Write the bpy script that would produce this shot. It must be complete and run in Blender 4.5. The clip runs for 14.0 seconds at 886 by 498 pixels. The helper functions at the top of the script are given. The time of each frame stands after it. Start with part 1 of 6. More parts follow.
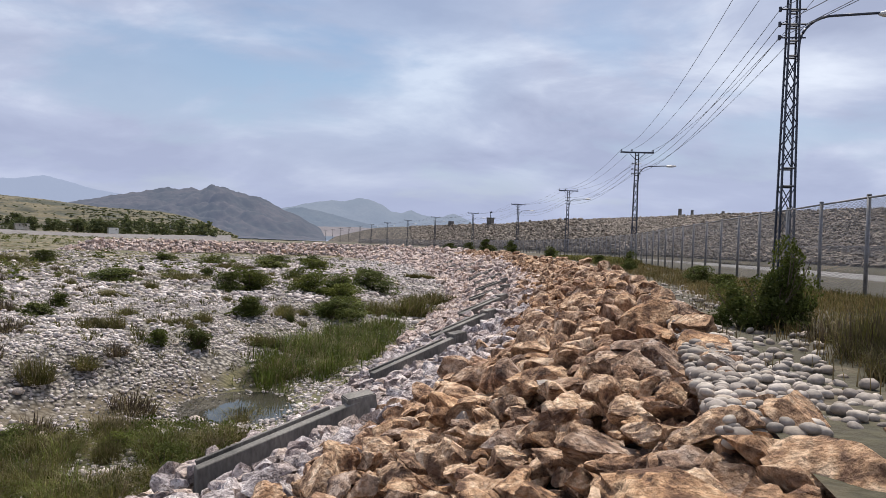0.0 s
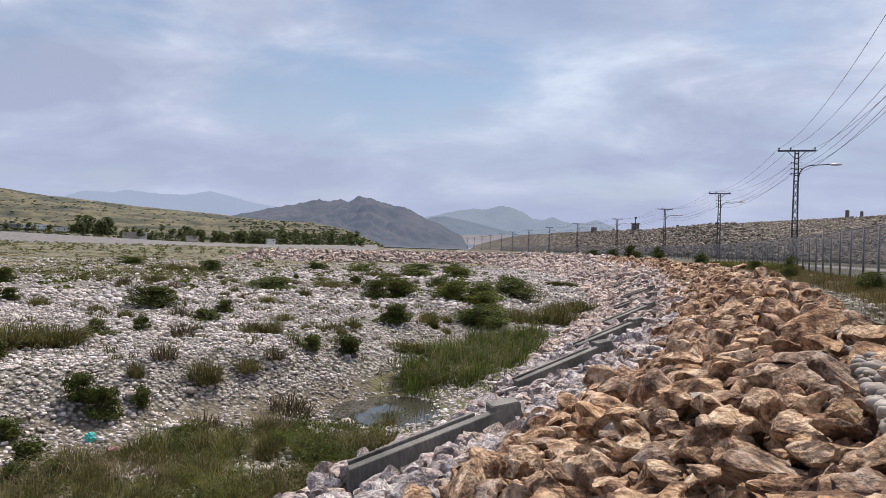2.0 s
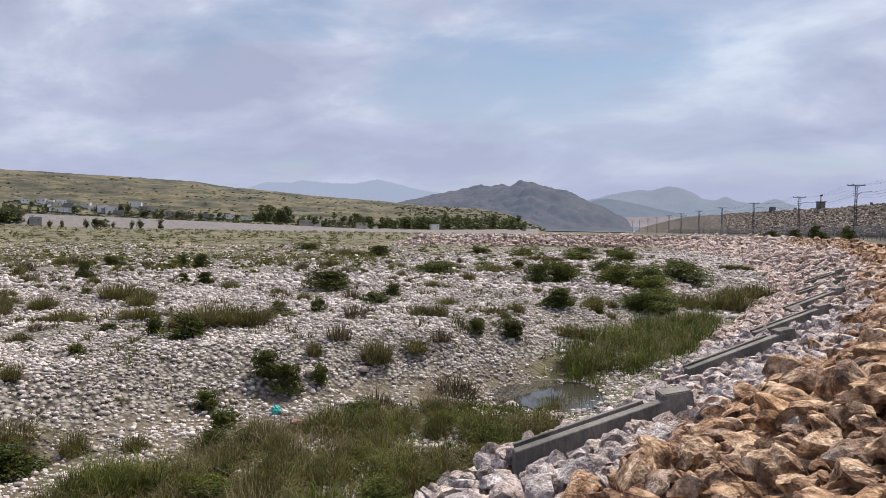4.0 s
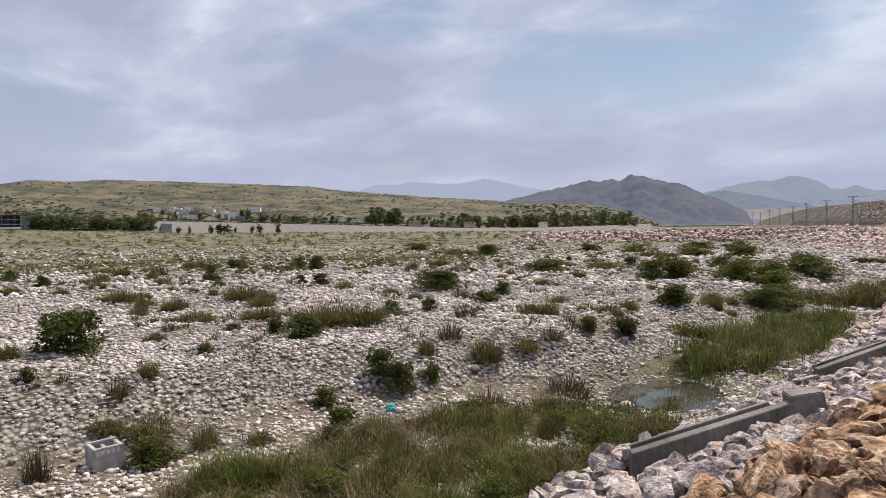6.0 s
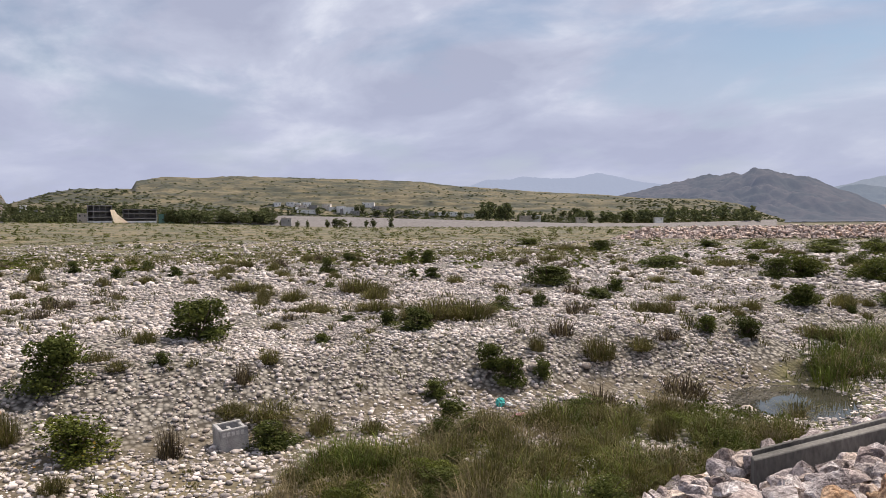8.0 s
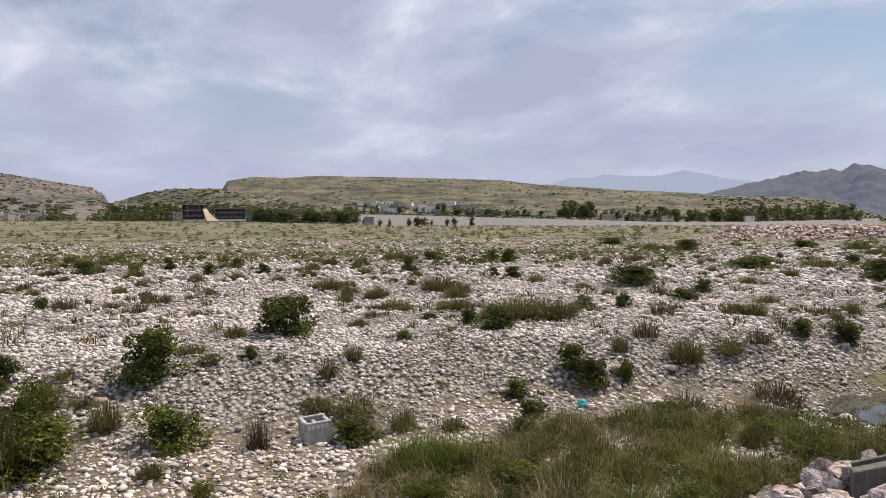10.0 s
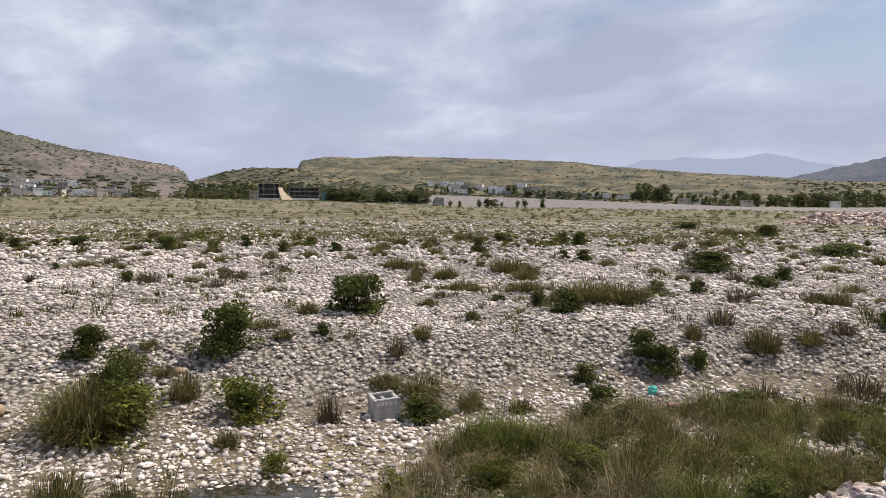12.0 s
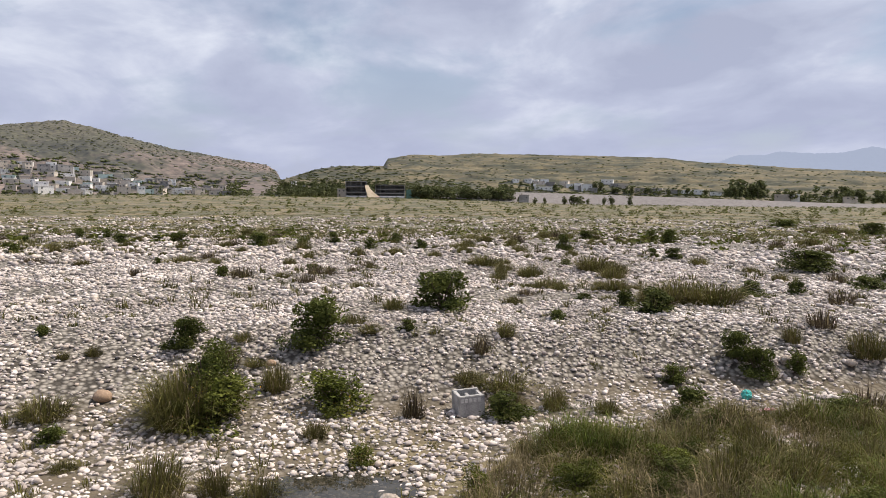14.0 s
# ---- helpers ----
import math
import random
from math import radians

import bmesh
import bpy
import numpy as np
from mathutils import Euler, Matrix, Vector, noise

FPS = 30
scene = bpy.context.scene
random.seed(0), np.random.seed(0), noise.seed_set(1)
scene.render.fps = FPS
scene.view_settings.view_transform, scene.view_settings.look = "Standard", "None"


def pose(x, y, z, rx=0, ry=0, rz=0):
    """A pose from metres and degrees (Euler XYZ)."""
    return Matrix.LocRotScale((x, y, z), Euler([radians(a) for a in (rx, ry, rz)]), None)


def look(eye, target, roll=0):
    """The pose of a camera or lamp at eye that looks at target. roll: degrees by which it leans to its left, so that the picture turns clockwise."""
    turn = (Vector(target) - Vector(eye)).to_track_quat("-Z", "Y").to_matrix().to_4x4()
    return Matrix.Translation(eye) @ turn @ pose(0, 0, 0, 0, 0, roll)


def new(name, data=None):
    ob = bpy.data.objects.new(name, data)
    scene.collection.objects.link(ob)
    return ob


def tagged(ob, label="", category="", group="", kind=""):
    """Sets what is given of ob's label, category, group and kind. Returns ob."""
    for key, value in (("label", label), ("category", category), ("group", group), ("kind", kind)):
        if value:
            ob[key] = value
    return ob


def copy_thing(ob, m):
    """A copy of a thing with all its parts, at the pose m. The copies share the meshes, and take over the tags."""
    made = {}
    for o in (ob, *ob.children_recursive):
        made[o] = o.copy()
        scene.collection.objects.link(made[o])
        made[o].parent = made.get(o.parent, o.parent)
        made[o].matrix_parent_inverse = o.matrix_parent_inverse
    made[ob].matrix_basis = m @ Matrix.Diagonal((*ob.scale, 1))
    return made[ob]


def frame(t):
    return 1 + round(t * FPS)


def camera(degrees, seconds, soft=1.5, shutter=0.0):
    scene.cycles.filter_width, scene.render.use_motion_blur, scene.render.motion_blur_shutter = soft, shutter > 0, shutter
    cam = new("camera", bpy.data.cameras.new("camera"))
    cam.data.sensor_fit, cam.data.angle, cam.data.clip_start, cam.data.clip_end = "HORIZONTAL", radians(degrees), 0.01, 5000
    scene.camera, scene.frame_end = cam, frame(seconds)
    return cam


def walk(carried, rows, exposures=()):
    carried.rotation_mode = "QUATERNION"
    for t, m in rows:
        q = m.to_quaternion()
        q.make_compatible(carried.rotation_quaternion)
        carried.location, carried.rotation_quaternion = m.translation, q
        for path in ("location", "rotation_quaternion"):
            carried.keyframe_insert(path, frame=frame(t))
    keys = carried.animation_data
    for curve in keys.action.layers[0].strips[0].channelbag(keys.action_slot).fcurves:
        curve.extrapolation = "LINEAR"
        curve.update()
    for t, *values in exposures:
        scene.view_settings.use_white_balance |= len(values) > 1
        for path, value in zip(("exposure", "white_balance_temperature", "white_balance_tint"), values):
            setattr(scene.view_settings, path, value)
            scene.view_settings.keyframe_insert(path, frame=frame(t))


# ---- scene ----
# ---------------- camera ----------------
cam = camera(61.8, 14.0, soft=0.5)
EYE = 4.4
TURNS = [
    (0, 89.69, -2.23, 0.01), (0.5, 89.39, -2.13, 1.53), (1, 89.39, -1.88, 4.00), (1.5, 89.67, -1.96, 7.72),
    (2, 89.91, -1.64, 10.93), (2.5, 89.37, -1.14, 14.65), (3, 89.62, -0.73, 18.66), (3.5, 89.29, -0.84, 21.24),
    (4, 88.41, -0.87, 23.39), (6.5, 88.27, 1.01, 33.93), (7, 88.07, 1.29, 36.08), (7.5, 88.05, 0.69, 37.78),
    (8, 87.95, 0.29, 40.25), (10.5, 87.63, -0.12, 47.25), (11, 87.07, -0.76, 47.86), (11.5, 86.72, 0.03, 49.87),
    (12, 86.41, -0.50, 51.91), (12.5, 86.02, -0.48, 53.27), (13, 86.41, -0.78, 54.34), (13.5, 86.54, -0.08, 56.18),
    (14, 86.15, -0.39, 58.42),
]
# the phone swings on an arm's length about the body
walk(cam, [(t, pose(-0.15 * math.sin(radians(rz)), 0.15 * math.cos(radians(rz)), EYE, rx, ry, rz)) for t, rx, ry, rz in TURNS],
     exposures=[(0, 0.0, 6500, 11), (4, 0.0, 6600, 12), (8, 0.03, 6900, 13), (14, 0.06, 6850, 11.5)])

# ---------------- light ----------------
SUN_EL, SUN_AZ = 60.0, -12.0     # height of the sun, and its bearing to the left of +y
world = bpy.data.worlds.new("world")
scene.world = world
world.use_nodes = True
wn, wl = world.node_tree.nodes, world.node_tree.links
sky = wn.new("ShaderNodeTexSky")
sky.sky_type, sky.sun_disc = "NISHITA", False
sky.sun_elevation, sky.sun_rotation = radians(SUN_EL), radians(-SUN_AZ)
sky.air_density, sky.dust_density = 1.0, 0.8
coord = wn.new("ShaderNodeTexCoord")
height = wn.new("ShaderNodeSeparateXYZ")
wl.new(coord.outputs["Generated"], height.inputs["Vector"])


def sky_math(op, a, b):
    q = wn.new("ShaderNodeMath")
    q.operation = op
    for k, v in enumerate((a, b)):
        if isinstance(v, float):
            q.inputs[k].default_value = v
        else:
            wl.new(v, q.inputs[k])
    return q.outputs["Value"]


# the cloud deck is level: its forms draw together towards the horizon
lift = sky_math("ADD", sky_math("MAXIMUM", height.outputs["Z"], 0.0), 0.24)
deck = wn.new("ShaderNodeCombineXYZ")
wl.new(sky_math("DIVIDE", height.outputs["X"], lift), deck.inputs["X"])
wl.new(sky_math("DIVIDE", height.outputs["Y"], lift), deck.inputs["Y"])


def cloud_noise(scale, detail, rough, bend, offset, turn=0.35):
    shift, q = wn.new("ShaderNodeMapping"), wn.new("ShaderNodeTexNoise")
    shift.inputs["Location"].default_value = offset
    shift.inputs["Rotation"].default_value = (0, 0, turn)
    shift.inputs["Scale"].default_value = (0.9, 1.1, 1)
    wl.new(deck.outputs["Vector"], shift.inputs["Vector"])
    for key, v in (("Scale", scale), ("Detail", detail), ("Roughness", rough), ("Distortion", bend)):
        q.inputs[key].default_value = v
    wl.new(shift.outputs["Vector"], q.inputs["Vector"])
    return q.outputs["Fac"]


cover = wn.new("ShaderNodeValToRGB")
cover.color_ramp.elements[0].position, cover.color_ramp.elements[0].color = 0.37, (0.30, 0.30, 0.30, 1)
cover.color_ramp.elements[1].position, cover.color_ramp.elements[1].color = 0.50, (1, 1, 1, 1)
wl.new(cloud_noise(1.5, 9.0, 0.54, 0.25, (3.1, 0.4, 0)), cover.inputs["Fac"])
tone = wn.new("ShaderNodeValToRGB")
tone.color_ramp.elements[0].position, tone.color_ramp.elements[0].color = 0.38, (4.0, 4.55, 6.2, 1)
tone.color_ramp.elements[1].position, tone.color_ramp.elements[1].color = 0.68, (7.9, 8.6, 9.9, 1)
tone.color_ramp.elements.new(0.52).color = (5.15, 5.8, 7.5, 1)
wl.new(cloud_noise(1.7, 9.0, 0.55, 0.3, (0.3, 5.2, 0), 0.87), tone.inputs["Fac"])
blend = wn.new("ShaderNodeMixRGB")
# the deck opens on blue in one stretch above the bend of the bank
aim = wn.new("ShaderNodeVectorMath")
aim.operation = "DOT_PRODUCT"
aim.inputs[1].default_value = (-0.13, 0.945, 0.30)
wl.new(coord.outputs["Generated"], aim.inputs[0])
opening = wn.new("ShaderNodeMapRange")
opening.inputs["From Min"].default_value, opening.inputs["From Max"].default_value = 0.965, 0.998
opening.inputs["To Min"].default_value, opening.inputs["To Max"].default_value = 0.0, 0.42
wl.new(aim.outputs["Value"], opening.inputs["Value"])
thin = wn.new("ShaderNodeMath")
thin.operation, thin.use_clamp = "SUBTRACT", True
wl.new(cover.outputs["Color"], thin.inputs[0]), wl.new(opening.outputs["Result"], thin.inputs[1])
wl.new(thin.outputs["Value"], blend.inputs["Fac"])
wl.new(sky.outputs["Color"], blend.inputs["Color1"])
wl.new(tone.outputs["Color"], blend.inputs["Color2"])
# a pale lavender haze thickens towards the horizon
veil = wn.new("ShaderNodeMapRange")
veil.inputs["From Min"].default_value, veil.inputs["From Max"].default_value = 0.01, 0.21
veil.inputs["To Min"].default_value, veil.inputs["To Max"].default_value = 0.9, 0.0
wl.new(height.outputs["Z"], veil.inputs["Value"])
hazy = wn.new("ShaderNodeMixRGB")
hazy.inputs["Color2"].default_value = (4.35, 4.9, 6.9, 1)
wl.new(veil.outputs["Result"], hazy.inputs["Fac"])
wl.new(blend.outputs["Color"], hazy.inputs["Color1"])
back = wn["Background"]
back.inputs["Strength"].default_value = 0.1
wl.new(hazy.outputs["Color"], back.inputs["Color"])

sun = new("sun", bpy.data.lights.new("sun", "SUN"))
sun.data.energy, sun.data.angle, sun.data.color = 5.6, radians(1.2), (1.0, 0.93, 0.83)
sun.matrix_world = look((0, 0, 50), (50 * math.sin(radians(SUN_AZ)) / math.tan(radians(SUN_EL)),
                                     -50 * math.cos(radians(SUN_AZ)) / math.tan(radians(SUN_EL)), 0))
scene.view_settings.exposure = 0.0

# ---------------- materials ----------------
def mat(name, low, high, scale=1.0, rough=0.9, bump=0.3, fine=9.0, spread=0.0, third=None, metal=0.0, object_spread=0.0, lean=(1, 1, 1)):
    """Two or three tones mixed by a broad noise, a finer grain, and a relief. spread: how far one piece of a mesh differs
    from the next; object_spread: the same from object to object."""
    m = bpy.data.materials.new(name)
    m.use_nodes = True
    n, l = m.node_tree.nodes, m.node_tree.links
    b = n["Principled BSDF"]
    b.inputs["Roughness"].default_value, b.inputs["Metallic"].default_value = rough, metal
    tc, mp = n.new("ShaderNodeTexCoord"), n.new("ShaderNodeMapping")
    mp.inputs["Scale"].default_value = lean
    l.new(tc.outputs["Object"], mp.inputs["Vector"])
    a = n.new("ShaderNodeTexNoise")
    a.inputs["Scale"].default_value, a.inputs["Detail"].default_value, a.inputs["Roughness"].default_value = scale, 5.0, 0.6
    l.new(mp.outputs["Vector"], a.inputs["Vector"])
    ramp = n.new("ShaderNodeValToRGB")
    e = ramp.color_ramp.elements
    e[0].position, e[0].color = 0.36, (*low, 1)
    e[1].position, e[1].color = 0.64, (*high, 1)
    if third:
        k = e.new(0.5)
        k.color = (*third, 1)
    l.new(a.outputs["Fac"], ramp.inputs["Fac"])
    f = n.new("ShaderNodeTexNoise")
    f.inputs["Scale"].default_value, f.inputs["Detail"].default_value = scale * fine, 6.0
    l.new(mp.outputs["Vector"], f.inputs["Vector"])
    grain = n.new("ShaderNodeMapRange")
    grain.inputs["From Min"].default_value, grain.inputs["From Max"].default_value = 0.3, 0.7
    grain.inputs["To Min"].default_value, grain.inputs["To Max"].default_value = 0.72, 1.25
    l.new(f.outputs["Fac"], grain.inputs["Value"])
    value = grain.outputs["Result"]
    for amount, node, socket in ((spread, "ShaderNodeNewGeometry", "Random Per Island"), (object_spread, "ShaderNodeObjectInfo", "Random")):
        if amount:
            g = n.new(node)
            r = n.new("ShaderNodeMapRange")
            r.inputs["To Min"].default_value, r.inputs["To Max"].default_value = 1 - amount, 1 + amount
            l.new(g.outputs[socket], r.inputs["Value"])
            x = n.new("ShaderNodeMath")
            x.operation = "MULTIPLY"
            l.new(value, x.inputs[0]), l.new(r.outputs["Result"], x.inputs[1])
            value = x.outputs["Value"]
    hsv = n.new("ShaderNodeHueSaturation")
    l.new(ramp.outputs["Color"], hsv.inputs["Color"]), l.new(value, hsv.inputs["Value"])
    l.new(hsv.outputs["Color"], b.inputs["Base Color"])
    if bump:
        bp = n.new("ShaderNodeBump")
        bp.inputs["Strength"].default_value, bp.inputs["Distance"].default_value = bump, 0.25 / (scale * fine) * 3
        l.new(f.outputs["Fac"], bp.inputs["Height"]), l.new(bp.outputs["Normal"], b.inputs["Normal"])
    return m


def leafy(name, low, high, spread=0.35, gloss=0.75):
    """A leaf or blade: matt, a little light comes through."""
    m = mat(name, low, high, scale=1.3, rough=gloss, bump=0, spread=spread, object_spread=0.22)
    n, l = m.node_tree.nodes, m.node_tree.links
    b, out = n["Principled BSDF"], n["Material Output"]
    b.inputs["Specular IOR Level"].default_value = 0.12
    t, mix = n.new("ShaderNodeBsdfTranslucent"), n.new("ShaderNodeMixShader")
    mix.inputs["Fac"].default_value = 0.28
    l.new(b.inputs["Base Color"].links[0].from_socket, t.inputs["Color"])
    l.new(b.outputs["BSDF"], mix.inputs[1]), l.new(t.outputs["BSDF"], mix.inputs[2]), l.new(mix.outputs["Shader"], out.inputs["Surface"])
    return m


def rock(name, dark, mid, pale, tint, source, scale=1.6):
    """Broken rock: veined tones, dark stains, a hue that shifts from rock to rock."""
    m = mat(name, dark, pale, scale, 0.93, 0.9, 5, third=mid)
    n, l = m.node_tree.nodes, m.node_tree.links
    broad = n["Noise Texture"]
    broad.inputs["Detail"].default_value, broad.inputs["Roughness"].default_value = 9.0, 0.68
    tones = n["Color Ramp"].color_ramp.elements
    tones[0].position, tones[len(tones) - 1].position = 0.41, 0.60
    b, hsv = n["Principled BSDF"], n["Hue/Saturation/Value"]
    g = n.new("ShaderNodeNewGeometry" if source == "island" else "ShaderNodeObjectInfo")
    pick = g.outputs["Random Per Island" if source == "island" else "Random"]
    ramp = n.new("ShaderNodeValToRGB")
    e = ramp.color_ramp.elements
    e[0].position, e[0].color = 0.0, (*tint[0], 1)
    e[1].position, e[1].color = 1.0, (*tint[-1], 1)
    for k in range(1, len(tint) - 1):
        e.new(k / (len(tint) - 1)).color = (*tint[k], 1)
    l.new(pick, ramp.inputs["Fac"])
    if source == "object":      # no two boulders share a grain
        jump = n.new("ShaderNodeVectorMath")
        jump.operation = "SCALE"
        jump.inputs[0].default_value = (37.0, 61.0, 83.0)
        l.new(pick, jump.inputs["Scale"]), l.new(jump.outputs["Vector"], n["Mapping"].inputs["Location"])
    mul = n.new("ShaderNodeMixRGB")
    mul.blend_type = "MULTIPLY"
    mul.inputs["Fac"].default_value = 1.0
    l.new(hsv.outputs["Color"], mul.inputs["Color1"]), l.new(ramp.outputs["Color"], mul.inputs["Color2"])
    # dark weathered stains and pits
    st = n.new("ShaderNodeTexNoise")
    st.inputs["Scale"].default_value, st.inputs["Detail"].default_value, st.inputs["Roughness"].default_value = scale * 2.2, 8.0, 0.7
    st.inputs["Distortion"].default_value = 0.2
    l.new(n["Mapping"].outputs["Vector"], st.inputs["Vector"])
    sr = n.new("ShaderNodeValToRGB")
    sr.color_ramp.elements[0].position, sr.color_ramp.elements[0].color = 0.38, (0.17, 0.13, 0.105, 1)
    sr.color_ramp.elements[1].position, sr.color_ramp.elements[1].color = 0.46, (1, 1, 1, 1)
    l.new(st.outputs["Fac"], sr.inputs["Fac"])
    mu2 = n.new("ShaderNodeMixRGB")
    mu2.blend_type = "MULTIPLY"
    mu2.inputs["Fac"].default_value = 0.7
    l.new(mul.outputs["Color"], mu2.inputs["Color1"]), l.new(sr.outputs["Color"], mu2.inputs["Color2"])
    l.new(mu2.outputs["Color"], b.inputs["Base Color"])
    rise = n.new("ShaderNodeMath")
    l.new(st.outputs["Fac"], rise.inputs[0]), l.new(n["Noise Texture.001"].outputs["Fac"], rise.inputs[1])
    bp = n["Bump"]
    bp.inputs["Strength"].default_value, bp.inputs["Distance"].default_value = 1.0, 0.06
    l.new(rise.outputs["Value"], bp.inputs["Height"])
    return m


BROWNS = ((1.1, 0.94, 0.78), (1.3, 1.23, 1.14), (0.80, 0.66, 0.60), (1.25, 1.05, 0.83), (0.75, 0.71, 0.74), (1.15, 1.03, 0.91), (1.45, 1.37, 1.27))
GREYS = ((0.75, 0.72, 0.73), (1.1, 1.08, 1.07), (0.9, 0.80, 0.76), (1.25, 1.22, 1.2), (1.1, 0.95, 0.80), (0.62, 0.60, 0.63), (1.3, 1.27, 1.25))
M_BROWN = rock("brown_rock", (0.120, 0.072, 0.048), (0.37, 0.255, 0.168), (0.62, 0.51, 0.40), BROWNS, "object", 4.2)
M_BROWN_MANY = rock("brown_rock_heap", (0.12, 0.070, 0.044), (0.33, 0.218, 0.138), (0.57, 0.455, 0.345), BROWNS, "island", 3.6)
M_GREY = rock("pale_grey_rock", (0.25, 0.22, 0.22), (0.46, 0.41, 0.40), (0.68, 0.64, 0.63), GREYS, "island", 5.0)
M_PINK = rock("pink_rock", (0.29, 0.235, 0.21), (0.50, 0.415, 0.375), (0.69, 0.615, 0.57), GREYS, "island", 4.0)
COBBLES = ((0.36, 0.35, 0.36), (1.14, 1.11, 1.07), (0.62, 0.58, 0.57), (1.42, 1.39, 1.35), (0.50, 0.47, 0.47), (1.0, 0.92, 0.82), (0.82, 0.80, 0.82), (1.34, 1.31, 1.28))
M_COBBLE = mat("river_cobble", (0.37, 0.338, 0.322), (0.62, 0.572, 0.545), 0.35, 0.85, 0.2, 30)
M_COBBLE_CREST = mat("grey_cobble", (0.20, 0.175, 0.15), (0.40, 0.36, 0.32), 1.2, 0.75, 0.2, 20)
for m in (M_COBBLE, M_COBBLE_CREST):      # each stone its own grey
    n, l = m.node_tree.nodes, m.node_tree.links
    g, ramp, mul = n.new("ShaderNodeNewGeometry"), n.new("ShaderNodeValToRGB"), n.new("ShaderNodeMixRGB")
    e = ramp.color_ramp.elements
    e[0].position, e[0].color = 0.0, (*COBBLES[0], 1)
    e[1].position, e[1].color = 1.0, (*COBBLES[-1], 1)
    for k in range(1, len(COBBLES) - 1):
        e.new(k / (len(COBBLES) - 1)).color = (*COBBLES[k], 1)
    mul.blend_type = "MULTIPLY"
    mul.inputs["Fac"].default_value = 1.0
    l.new(g.outputs["Random Per Island"], ramp.inputs["Fac"])
    l.new(n["Hue/Saturation/Value"].outputs["Color"], mul.inputs["Color1"]), l.new(ramp.outputs["Color"], mul.inputs["Color2"])
    l.new(mul.outputs["Color"], n["Principled BSDF"].inputs["Base Color"])
M_CONCRETE = mat("weathered_concrete", (0.070, 0.066, 0.060), (0.19, 0.177, 0.16), 1.1, 0.9, 0.25, 18, lean=(1, 1, 0.35))
M_ASPHALT = mat("pale_dusty_road", (0.17, 0.162, 0.155), (0.23, 0.222, 0.215), 0.3, 0.9, 0.1, 40)
# Earth kept near black: deep shade between the rocks is painted into it.
M_EARTH = mat("gap_shade_earth", (0.03, 0.025, 0.02), (0.065, 0.052, 0.04), 0.5, 0.95, 0.5, 14)
M_STEEL = mat("galvanised_steel", (0.15, 0.148, 0.152), (0.235, 0.23, 0.235), 3.0, 0.55, 0.05, 10, metal=0.3)
M_MAST = mat("dark_blue_grey_painted_steel", (0.022, 0.028, 0.045), (0.045, 0.052, 0.075), 2.0, 0.5, 0.05, 10, metal=0.2)
M_LAMP = mat("lamp_grey", (0.5, 0.5, 0.5), (0.62, 0.62, 0.62), 4.0, 0.4, 0.0, 8)
M_WIRE = mat("cable_black", (0.03, 0.03, 0.035), (0.05, 0.05, 0.055), 2.0, 0.6, 0.0, 8)


